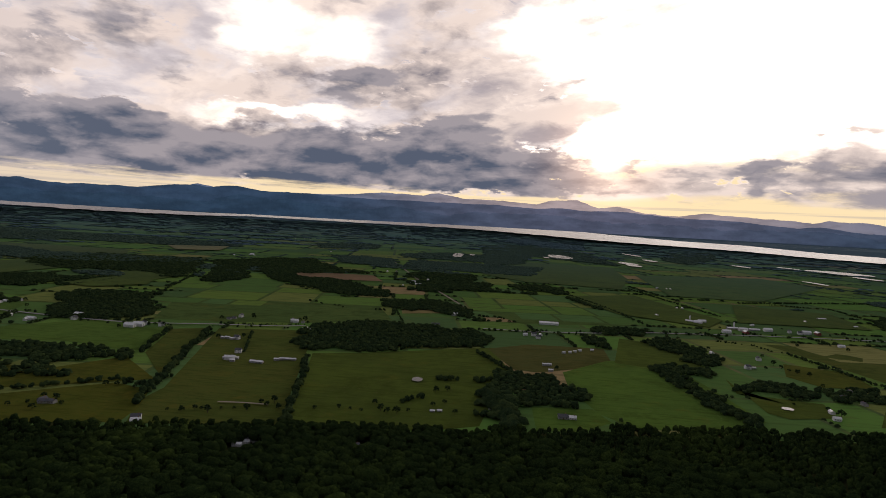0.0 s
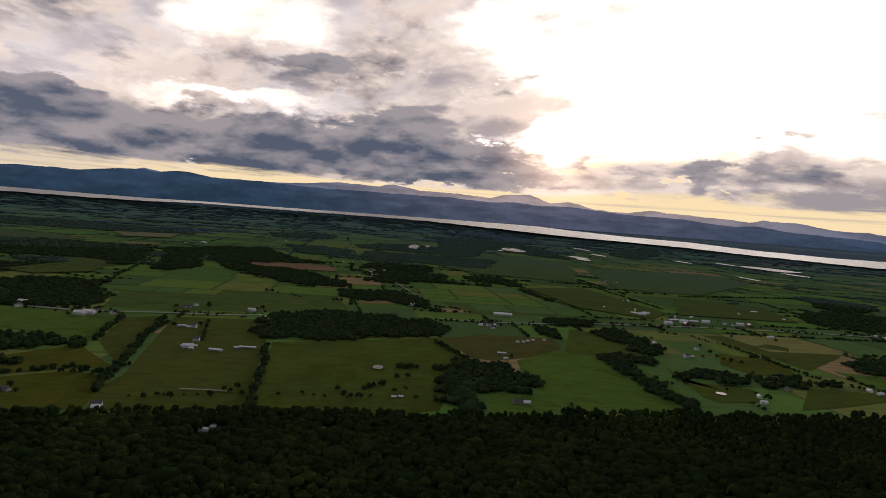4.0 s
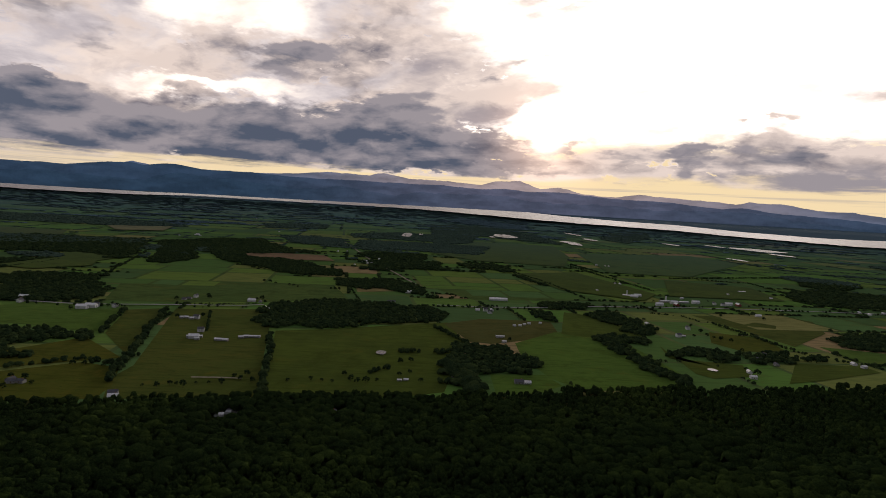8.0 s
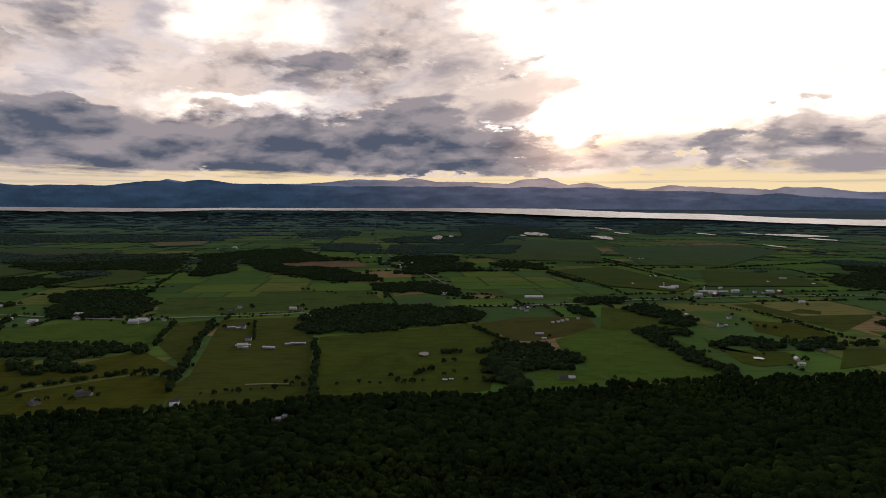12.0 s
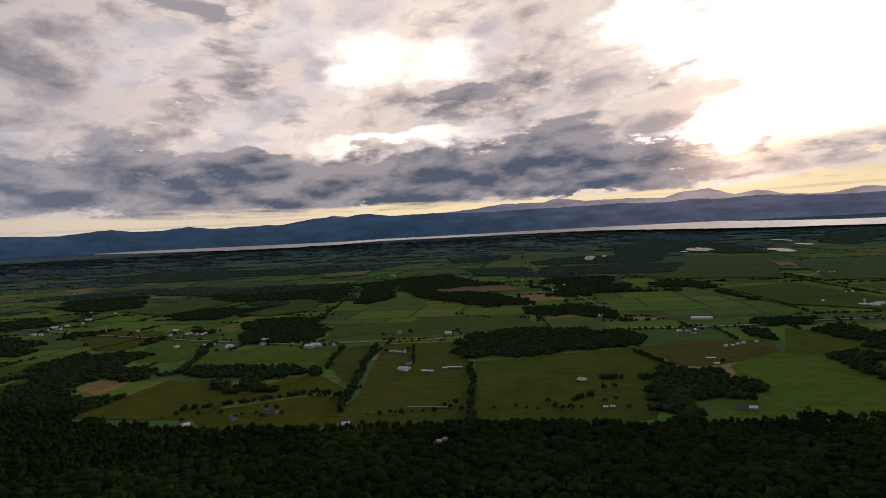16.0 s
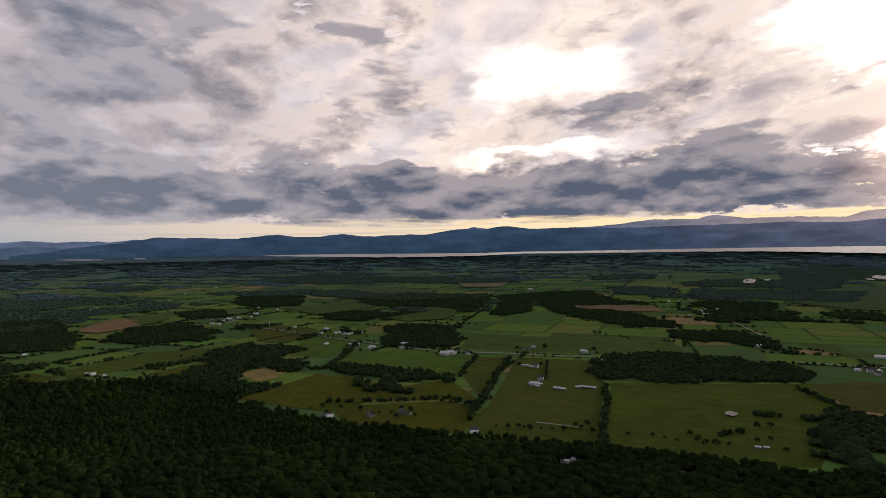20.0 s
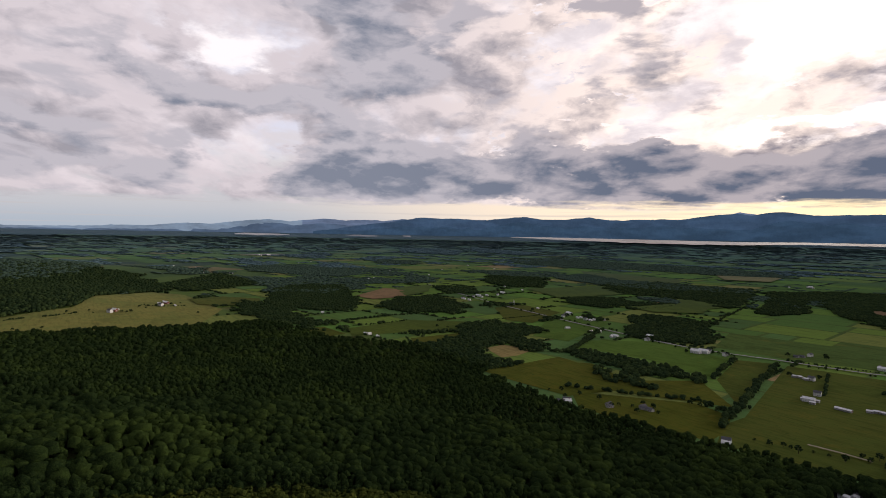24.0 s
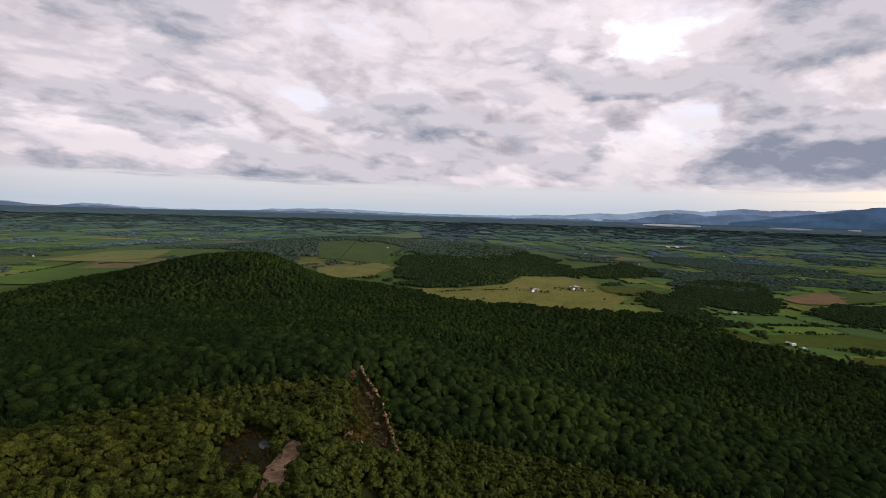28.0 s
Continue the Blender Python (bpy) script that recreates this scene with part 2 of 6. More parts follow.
def material(name, colour, other, scale, rough=0.9, bump=0.0, bump_scale=1.0, plan=False, tint=None, fleck=None, gloss=0.15):
    """A rough natural surface: two colours mixed by noise at two scales, with fine relief."""
    m = bpy.data.materials.new(name)
    m.use_nodes = True
    k = Nodes(m.node_tree)
    geo = k.add("ShaderNodeNewGeometry")
    if plan:
        where = k.plan()
    else:
        where = geo.outputs["Position"]
    broad = k.noise(where, scale, 3.0, 0.6)
    small = k.noise(where, scale * 9.0, 4.0, 0.65)
    f = k.math("ADD", k.math("MULTIPLY", broad, 0.6), k.math("MULTIPLY", small, 0.4))
    c = k.mix(k.ramp(f, 0.38, 0.62), colour, other)
    if plan:
        px, py, pz = k.split(where)
        rows = k.noise(k.vec(k.math("MULTIPLY", px, 14.0), k.math("MULTIPLY", py, 95.0), 0.0), 1.0, 4.0, 0.7)
        c = k.mix(k.math("MULTIPLY", k.ramp(rows, 0.46, 0.66), 0.65), c, tuple(0.5 * v for v in colour))
        damp = k.noise(where, 9.0, 6.0, 0.7, 0.6)
        c = k.mix(k.math("MULTIPLY", k.ramp(damp, 0.50, 0.66), 0.6), c, tuple(0.45 * v for v in colour))
        worn = k.noise(where, scale * 2.7, 6.0, 0.7)
        c = k.mix(k.math("MULTIPLY", k.ramp(worn, 0.55, 0.72), 0.6), c, (0.05 + 0.8 * other[0], 0.035 + 0.7 * other[1], 0.004 + 0.7 * other[2]))
        # Distance haze blended into the field colour, paler and bluer far out.
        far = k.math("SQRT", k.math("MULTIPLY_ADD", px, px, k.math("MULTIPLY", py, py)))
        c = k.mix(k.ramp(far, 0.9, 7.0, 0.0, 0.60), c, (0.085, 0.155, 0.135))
    if tint is not None:
        t = k.attribute("tint")
        c = k.mix(k.math("MULTIPLY", k.ramp(t, 0.35, 1.0), 0.8), c, tint)
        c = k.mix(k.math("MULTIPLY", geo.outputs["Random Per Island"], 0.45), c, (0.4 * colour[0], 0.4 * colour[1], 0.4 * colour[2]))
        # Dark gaps and lit sprays between leaf clumps, painted into the colour.
        clump_light = k.noise(where, 0.42, 4.0, 0.8)
        c = k.mix(k.math("MULTIPLY", k.ramp(clump_light, 0.50, 0.62), 0.58), c, (0.22 * colour[0], 0.22 * colour[1], 0.22 * colour[2]))
        c = k.mix(k.math("MULTIPLY", k.ramp(clump_light, 0.45, 0.34), 0.55), c, (1.4 * tint[0], 1.4 * tint[1], 1.4 * tint[2]))
        # The same light and shade at twig scale, in the leaf colour.
        twig_light = k.noise(where, 1.2, 3.0, 0.75)
        c = k.mix(k.math("MULTIPLY", k.ramp(twig_light, 0.50, 0.62), 0.55), c, (1.5 * tint[0], 1.5 * tint[1], 1.5 * tint[2]))
        c = k.mix(k.math("MULTIPLY", k.ramp(twig_light, 0.46, 0.36), 0.65), c, (0.25 * colour[0], 0.25 * colour[1], 0.25 * colour[2]))
    if fleck is not None:
        c = k.mix(k.ramp(k.noise(where, scale * 30.0, 2.0), 0.62, 0.72), c, fleck)
    b = k.add("ShaderNodeBsdfPrincipled")
    k.put(b.inputs["Base Color"], c)
    b.inputs["Roughness"].default_value = rough
    b.inputs["Specular IOR Level"].default_value = 0.0 if plan else gloss
    if plan:
        b.inputs["Sheen Weight"].default_value = 0.075
        b.inputs["Sheen Roughness"].default_value = 0.5
        b.inputs["Sheen Tint"].default_value = (0.55, 0.66, 0.20, 1)
    if bump:
        node = k.add("ShaderNodeBump")
        node.inputs["Strength"].default_value = bump
        node.inputs["Distance"].default_value = 1.0
        k.put(node.inputs["Height"], k.noise(where, bump_scale, 4.0, 0.7))
        k.put(b.inputs["Normal"], node.outputs[0])
    out = k.add("ShaderNodeOutputMaterial")
    k.put(out.inputs[0], b.outputs[0])
    return m


def plain_material(name, colour, rough=0.6, metal=0.0, other=None, scale=1.0):
    m = material(name, colour, other or tuple(0.8 * c for c in colour), scale, rough, gloss=0.5)
    for node in m.node_tree.nodes:
        if node.type == "BSDF_PRINCIPLED":
            node.inputs["Metallic"].default_value = metal
    return m


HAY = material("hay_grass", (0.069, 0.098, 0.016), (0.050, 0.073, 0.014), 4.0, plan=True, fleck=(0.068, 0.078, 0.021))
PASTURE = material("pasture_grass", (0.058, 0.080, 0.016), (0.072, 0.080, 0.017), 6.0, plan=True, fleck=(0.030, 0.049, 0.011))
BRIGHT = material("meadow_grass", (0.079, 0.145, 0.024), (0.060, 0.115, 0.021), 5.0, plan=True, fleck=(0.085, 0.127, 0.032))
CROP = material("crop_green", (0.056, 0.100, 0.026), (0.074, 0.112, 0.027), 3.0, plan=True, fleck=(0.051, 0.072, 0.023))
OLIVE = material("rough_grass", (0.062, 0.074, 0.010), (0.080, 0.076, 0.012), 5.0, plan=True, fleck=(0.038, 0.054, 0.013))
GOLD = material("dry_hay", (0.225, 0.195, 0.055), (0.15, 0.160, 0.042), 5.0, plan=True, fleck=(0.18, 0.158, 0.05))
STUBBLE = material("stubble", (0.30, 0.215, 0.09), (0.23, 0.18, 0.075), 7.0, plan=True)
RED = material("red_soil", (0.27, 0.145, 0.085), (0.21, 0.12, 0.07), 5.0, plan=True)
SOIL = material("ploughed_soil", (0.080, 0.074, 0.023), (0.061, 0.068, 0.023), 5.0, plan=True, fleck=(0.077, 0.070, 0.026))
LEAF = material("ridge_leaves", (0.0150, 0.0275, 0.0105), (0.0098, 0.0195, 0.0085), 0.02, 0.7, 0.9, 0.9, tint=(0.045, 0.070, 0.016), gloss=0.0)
# Warmer leaves of the ridge top, brightened in colour for side light.
LIT_TOP_LEAF = material("lit_ridge_top_leaves", (0.046, 0.066, 0.015), (0.030, 0.047, 0.012), 0.02, 0.7, 0.9, 0.9, tint=(0.088, 0.094, 0.018), gloss=0.0)
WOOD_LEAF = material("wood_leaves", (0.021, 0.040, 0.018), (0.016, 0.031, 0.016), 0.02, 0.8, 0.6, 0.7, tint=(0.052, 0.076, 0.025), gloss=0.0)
# Leaf colour paled and blued: distance haze put into the base colour.
FAR_HAZE_LEAF = material("haze_tinted_wood_leaves", (0.066, 0.106, 0.084), (0.054, 0.090, 0.074), 0.01, 0.9, 0.5, 0.4, tint=(0.074, 0.112, 0.070), gloss=0.0)
FLOOR = material("forest_floor", (0.03, 0.035, 0.012), (0.02, 0.025, 0.01), 20.0, plan=True)
# Stronger haze in the base colour, for the farthest woods.
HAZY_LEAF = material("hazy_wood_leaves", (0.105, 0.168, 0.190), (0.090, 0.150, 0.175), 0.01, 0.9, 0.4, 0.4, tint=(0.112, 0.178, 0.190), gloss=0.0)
BARK = material("bark", (0.07, 0.055, 0.04), (0.045, 0.035, 0.03), 1.0)
ROCK = material("pale_rock", (0.42, 0.275, 0.170), (0.20, 0.115, 0.062), 0.22, 0.9, 0.9, 0.6, fleck=(0.10, 0.08, 0.04))
ROAD = material("worn_asphalt", (0.32, 0.31, 0.30), (0.25, 0.24, 0.23), 0.05)
GRAVEL = material("gravel", (0.30, 0.26, 0.19), (0.22, 0.19, 0.14), 0.05)


def water(name, colour, rough, ripple):
    m = bpy.data.materials.new(name)
    m.use_nodes = True
    k = Nodes(m.node_tree)
    where = k.add("ShaderNodeNewGeometry").outputs["Position"]
    b = k.add("ShaderNodeBsdfPrincipled")
    k.put(b.inputs["Base Color"], k.mix(k.ramp(k.noise(where, 0.01, 4.0), 0.35, 0.65), colour, tuple(0.7 * c for c in colour)))
    b.inputs["Roughness"].default_value = rough
    b.inputs["IOR"].default_value = 1.33
    if ripple:
        node = k.add("ShaderNodeBump")
        node.inputs["Strength"].default_value = ripple
        k.put(node.inputs["Height"], k.noise(where, 0.4, 3.0))
        k.put(b.inputs["Normal"], node.outputs[0])
    out = k.add("ShaderNodeOutputMaterial")
    k.put(out.inputs[0], b.outputs[0])
    return m


LAKE = water("lake_water", (0.05, 0.06, 0.07), 0.18, 0.0)
POND = water("pond_water", (0.05, 0.055, 0.05), 0.24, 0.0)


def hill_material(name, colour, air, glow=None):
    """Far wooded slopes behind miles of evening air: a plain backdrop, its bluish air light put in as emission."""
    m = bpy.data.materials.new(name)
    m.use_nodes = True
    k = Nodes(m.node_tree)
    where = k.add("ShaderNodeNewGeometry").outputs["Position"]
    b = k.add("ShaderNodeBsdfPrincipled")
    k.put(b.inputs["Base Color"], k.mix(k.ramp(k.noise(where, 0.02, 6.0, 0.65), 0.35, 0.65), colour, tuple(0.6 * c for c in colour)))
    b.inputs["Roughness"].default_value = 1.0
    b.inputs["Specular IOR Level"].default_value = 0.0
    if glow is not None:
        # Haze lit up near the sun's bearing, put into the emission colour.
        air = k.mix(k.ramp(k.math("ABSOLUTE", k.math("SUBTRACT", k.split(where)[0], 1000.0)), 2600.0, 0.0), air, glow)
    # Emitted haze mottled brighter and darker, standing in for slope folds.
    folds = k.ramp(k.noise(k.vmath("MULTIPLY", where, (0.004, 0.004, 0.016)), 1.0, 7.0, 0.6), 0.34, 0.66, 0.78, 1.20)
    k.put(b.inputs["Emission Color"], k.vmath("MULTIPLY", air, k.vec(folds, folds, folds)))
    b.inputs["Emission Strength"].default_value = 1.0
    out = k.add("ShaderNodeOutputMaterial")
    k.put(out.inputs[0], b.outputs[0])
    return m


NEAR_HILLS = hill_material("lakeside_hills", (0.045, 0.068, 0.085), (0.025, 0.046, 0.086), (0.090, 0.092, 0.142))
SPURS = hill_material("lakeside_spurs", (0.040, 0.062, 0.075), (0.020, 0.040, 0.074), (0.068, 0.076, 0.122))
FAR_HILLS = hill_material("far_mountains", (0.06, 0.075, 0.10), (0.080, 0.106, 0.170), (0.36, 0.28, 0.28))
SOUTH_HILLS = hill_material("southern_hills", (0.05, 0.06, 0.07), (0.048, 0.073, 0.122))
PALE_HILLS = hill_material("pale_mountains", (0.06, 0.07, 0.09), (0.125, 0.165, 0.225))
WHITE = plain_material("white_clapboard", (0.86, 0.85, 0.83), 0.6, scale=0.4)
GREY = plain_material("weathered_grey_boards", (0.40, 0.39, 0.37), 0.7, scale=0.4)
REDWOOD = plain_material("barn_red_boards", (0.26, 0.07, 0.05), 0.7, scale=0.4)
SLATE = plain_material("dark_shingles", (0.10, 0.10, 0.11), 0.8, scale=0.5)
METAL = plain_material("pale_metal_roof", (0.88, 0.87, 0.85), 0.45, 0.15, scale=0.3)
BRICKRED = plain_material("red_brick", (0.28, 0.11, 0.08), 0.9, scale=1.0)
GLASS = plain_material("dark_window_glass", (0.03, 0.035, 0.04), 0.08, scale=1.0)
FRAME = plain_material("white_window_frame", (0.8, 0.8, 0.78), 0.5, scale=1.0)
DOOR = plain_material("brown_door", (0.16, 0.09, 0.05), 0.5, scale=1.0)
WRAP = plain_material("white_plastic", (0.85, 0.85, 0.83), 0.3, scale=1.0)

# ---- the lie of the land ----
EYE_Z = 300.0
TRUE, BEYOND = 1700.0, 2200.0


def shrink(x, y):
    """How much smaller a far place is drawn than it is."""
    r = math.hypot(x, y)
    return 1.0 if r <= TRUE else (TRUE + BEYOND * (r - TRUE) / (r - TRUE + BEYOND)) / r


def drawn(x, y, z):
    """A true place, drawn in towards the viewpoint when it is far."""
    s = shrink(x, y)
    return Vector((x * s, y * s, EYE_Z + (z - EYE_Z) * s))


RIDGE_X = [-2700, -2000, -1700, -1300, -900, -575, -450, -385, -350, -325, -300, -150, 100, 600, 2000, 3500]
RIDGE_Z = [0, 12, 30, 62, 100, 140, 134, 134, 142, 152, 168, 176, 182, 185, 160, 60]
FOOT_X = [-2700, -1900, -1700, -1500, -1400, -1050, -915, -650, -430, -200, 0, 300, 613, 944, 1162, 2000, 3500]
FOOT_Y = [100, 470, 540, 600, 690, 790, 740, 735, 780, 820, 845, 910, 965, 1030, 1070, 1300, 1500]
RIM_X = [-2700, -700, -590, -540, -490, -385, -320, -290, -255, -150, 3500]
RIM_Y = [-170, -170, -150, -127, -106, -73, -60, -70, -97, -99, -95]


def soft(v):
    v = min(max(v, 0.0), 1.0)
    return v * v * (3 - 2 * v)


def land(x, y):
    """Height of the ground above the plain."""
    h = float(np.interp(x, RIDGE_X, RIDGE_Z))
    foot = float(np.interp(x, FOOT_X, FOOT_Y))
    rim = float(np.interp(x, RIM_X, RIM_Y))
    if y > rim:
        drop = 0.34 * soft((x + 700) / 120) * soft((y - rim) / (16 + 60 * soft((x + 335) / 50)))
        u = min((y - rim) / (foot - rim), 1.0)
        z = h * (1 - drop) * (1 - u) ** 1.45
    else:
        u = min((rim - y) / 1500.0, 1.0)
        z = h * (1 - soft(u)) + 6 * soft(u * 8) * (1 - u)
        z -= 9 * soft((x + 640) / 60) * soft((-330 - x) / 40) * (1 - soft((rim - y) / 34))
    if z > 0:
        z += min(z * 0.12, 5.0) * (noise.noise((x / 110, y / 110, 0)) + 0.5 * noise.noise((x / 45, y / 45, 7)))
    pool = math.hypot((x + 300) / 1.3, y + 153)
    if pool < 60:
        z += (170.0 - z) * soft((60 - pool) / 30)
    dx, dy = x + 2140, y + 970
    p, q = 0.413 * dx - 0.911 * dy, 0.911 * dx + 0.413 * dy
    if abs(p) < 1500 and abs(q) < 1500:
        z = max(z, 130 * math.exp(-abs(p / (480 if p > 0 else 250)) ** 2.4 - (q / 480) ** 2))
    d = math.hypot((x + 2800) / 1.9, (y + 60) / 1.0)
    z = max(z, 38 * math.exp(-(d / 330) ** 2)) if d < 1200 else z
    d = math.hypot((x + 4300) / 1.3, (y + 1000) / 1.3)
    z = max(z, 120 * math.exp(-(d / 750) ** 2)) if d < 3000 else z
    d = math.hypot((x + 4500) / 1.3, (y + 350) / 1.3)
    z = max(z, 90 * math.exp(-(d / 650) ** 2)) if d < 3000 else z
    return max(z, 0.0)


RIDGE_EDGE = [(2600, 1400), (1700, 1230), (1162, 1088), (944, 1050), (771, 1008), (613, 988), (484, 979), (383, 948), (297, 933), (215, 912), (133, 896), (45, 870), (-14, 865),
              (-98, 856), (-207, 839), (-329, 822), (-430, 803), (-540, 778), (-651, 756), (-751, 757), (-915, 770), (-1048, 848), (-1314, 787), (-1511, 661), (-1771, 618),
              (-1897, 560), (-1888, 382), (-1876, -140), (-2108, -281),
              (-2391, -581), (-2516, -840), (-2631, -1145), (-2475, -1492), (-2122, -1637), (-1838, -1636), (-1443, -1582), (-571, -1660), (1177, -1667), (2587, -936)]


def inside(x, y, corners):
    hit, j = False, len(corners) - 1
    for i in range(len(corners)):
        (x1, y1), (x2, y2) = corners[i], corners[j]
        if (y1 > y) != (y2 > y) and x < (x2 - x1) * (y - y1) / (y2 - y1) + x1:
            hit = not hit
        j = i
    return hit


def mesh_of(name, verts, faces, mat, uvs=None, smooth=False):
    data = bpy.data.meshes.new(name)
    data.from_pydata(verts, [], faces)
    data.materials.append(mat)
    if uvs is not None:
        layer = data.uv_layers.new(name="plan")
        loops = np.empty(len(data.loops), np.int32)
        data.loops.foreach_get("vertex_index", loops)
        layer.data.foreach_set("uv", np.asarray(uvs, np.float32)[loops].ravel())
    if smooth:
        data.polygons.foreach_set("use_smooth", np.ones(len(data.polygons), bool))
    data.update()
    return data


def part(name, bm, mat, parent=None, label="", smooth=False):
    data = bpy.data.meshes.new(name)
    bm.to_mesh(data)
    bm.free()
    data.materials.append(mat)
    if smooth:
        data.polygons.foreach_set("use_smooth", np.ones(len(data.polygons), bool))
    ob = new(name, data)
    if parent is not None:
        ob.parent = parent
    return tagged(ob, label)


def ground_material():
    m = bpy.data.materials.new("farmed_plain")
    m.use_nodes = True
    k = Nodes(m.node_tree)
    plan = k.plan()
    turned = k.add("ShaderNodeMapping")
    turned.inputs["Rotation"].default_value = (0, 0, 0.12)
    turned.inputs["Scale"].default_value = (1.9, 3.4, 1.0)
    k.put(turned.inputs["Vector"], plan)
    cells = k.add("ShaderNodeTexVoronoi")
    cells.distance = "MANHATTAN"
    cells.inputs["Scale"].default_value = 1.0
    cells.inputs["Randomness"].default_value = 0.85
    k.put(cells.inputs["Vector"], turned.outputs[0])
    pick = k.split(cells.outputs["Color"])
    c = k.mix(k.ramp(pick[0], 0.3, 0.7), (0.070, 0.120, 0.026), (0.092, 0.142, 0.026))
    c = k.mix(k.ramp(pick[1], 0.80, 0.84), c, (0.12, 0.135, 0.036))
    c = k.mix(k.ramp(pick[2], 0.94, 0.96), c, (0.20, 0.16, 0.07))
    c = k.mix(k.math("MULTIPLY", k.ramp(k.noise(plan, 12.0, 5.0), 0.4, 0.7), 0.35), c, (0.04, 0.06, 0.018))
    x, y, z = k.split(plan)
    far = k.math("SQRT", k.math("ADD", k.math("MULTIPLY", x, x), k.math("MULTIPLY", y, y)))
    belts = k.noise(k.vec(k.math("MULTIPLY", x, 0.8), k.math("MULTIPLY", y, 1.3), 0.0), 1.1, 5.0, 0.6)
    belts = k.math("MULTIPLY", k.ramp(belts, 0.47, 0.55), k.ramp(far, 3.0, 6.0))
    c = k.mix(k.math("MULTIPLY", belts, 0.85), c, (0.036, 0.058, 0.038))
    # Evening haze put into the ground colour, bluer out to 14 km.
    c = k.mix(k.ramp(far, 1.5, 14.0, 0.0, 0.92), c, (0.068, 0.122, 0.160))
    b = k.add("ShaderNodeBsdfPrincipled")
    k.put(b.inputs["Base Color"], c)
    b.inputs["Roughness"].default_value = 0.95
    b.inputs["Specular IOR Level"].default_value = 0.1
    out = k.add("ShaderNodeOutputMaterial")
    k.put(out.inputs[0], b.outputs[0])
    return m


def build_ground():
    turns = 360
    radii = [0.0] + [20 * 1.043 ** i for i in range(190) if 20 * 1.043 ** i < 46000]
    verts, uvs, faces = [], [], []
    for r in radii:
        for i in range(turns):
            a = 2 * math.pi * i / turns
            x, y = r * math.sin(a), r * math.cos(a)
            verts.append(drawn(x, y, land(x, y) if r < 7000 else 0.0))
            uvs.append((x / 1000, y / 1000))
    radii.append(4960.0)
    for i in range(turns):
        a = 2 * math.pi * i / turns
        verts.append(Vector((4960 * math.sin(a), 4960 * math.cos(a), EYE_Z - 4.0)))
        uvs.append((400 * math.sin(a), 400 * math.cos(a)))
    for j in range(len(radii) - 1):
        for i in range(turns):
            n = (i + 1) % turns
            faces.append((j * turns + i, (j + 1) * turns + i, (j + 1) * turns + n, j * turns + n))
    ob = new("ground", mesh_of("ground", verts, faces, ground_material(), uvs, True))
    ob.data.materials.append(FLOOR)
    slots = [1 if inside(uvs[f[0]][0] * 1000, uvs[f[0]][1] * 1000, RIDGE_EDGE) else 0 for f in faces]
    ob.data.polygons.foreach_set("material_index", slots)
    ob.data.flip_normals()
    tagged(ob, "wide green farmed plain rising into a wooded ridge", "ground", kind="structure")


build_ground()

# the far lake: azimuth, dip of the near shore and of the far shore, in degrees
LAKE_AZ = [-48, -44.3, -36, -31, -26, -22.6, -14.5, -6.4, -1, 4.8, 10.5, 13.5, 19, 24.4, 30, 35.7, 38.6, 45, 60]
LAKE_NEAR = [0.12, 0.24, 0.44, 0.47, 0.43, 0.28, 0.32, 0.33, 0.36, 0.54, 0.74, 0.84, 0.92, 1.0, 1.2, 1.3, 1.35, 1.15, 1.1]
LAKE_FAR = [0.08, 0.05, 0.10, 0.14, 0.16, 0.10, 0.10, 0.06, 0.05, 0.05, 0.07, 0.22, 0.42, 0.48, 0.74, 0.84, 0.80, 0.55, 0.5]


def at_dip(az, dip, lift=0.0):
    r = EYE_Z / math.tan(radians(max(dip, 0.03)))
    p = drawn(r * math.sin(radians(az)), r * math.cos(radians(az)), 0.0)
    return p + Vector((0, 0, lift))


def lake(name, azs, nears, fars, label):
    verts, faces = [], []
    a, rows, n = azs[0], 4, 0
    while a <= azs[-1]:
        near, far = float(np.interp(a, azs, nears)), float(np.interp(a, azs, fars))
        near += 0.05 * noise.noise((a * 0.8, 3, 0)) + 0.03 * noise.noise((a * 2.6, 9, 0))
        far = max(0.04, far + 0.02 * noise.noise((a * 1.5, 7, 0)))
        near = max(near, far + 0.03)
        edge = at_dip(a, far, 1.2)
        reach = math.hypot(edge.x, edge.y)
        close = reach * (math.tan(radians(far)) + 0.16) / (math.tan(radians(near)) + 0.16)
        for j in range(rows + 1):
            r = close + (reach - close) * j / rows
            verts.append((r * math.sin(radians(a)), r * math.cos(radians(a)), edge.z - 0.16 * (reach - r)))
        a += 0.3
        n += 1
    for i in range(n - 1):
        for j in range(rows):
            p = i * (rows + 1) + j
            faces.append((p, p + rows + 1, p + rows + 2, p + 1))
    ob = new(name, mesh_of(name, verts, faces, LAKE, None, True))
    tagged(ob, label, "lake", "", "structure")


lake("water", LAKE_AZ, LAKE_NEAR, LAKE_FAR, "long pale lake shining under the evening sky")
lake("water_south", [-75.4, -74.5, -71.5, -70.1], [0.22, 0.28, 0.30, 0.24], [0.18, 0.10, 0.14, 0.20], "distant strip of pale lake water")
lake("water_southern_bay", [-64.8, -63.8, -62.4, -61.4], [0.20, 0.26, 0.28, 0.24], [0.16, 0.10, 0.14, 0.20], "distant strip of pale lake water")
lake("water_southern_inlet", [-59.1, -58.7, -58.2], [0.20, 0.24, 0.20], [0.14, 0.10, 0.14], "small far inlet of pale lake water")

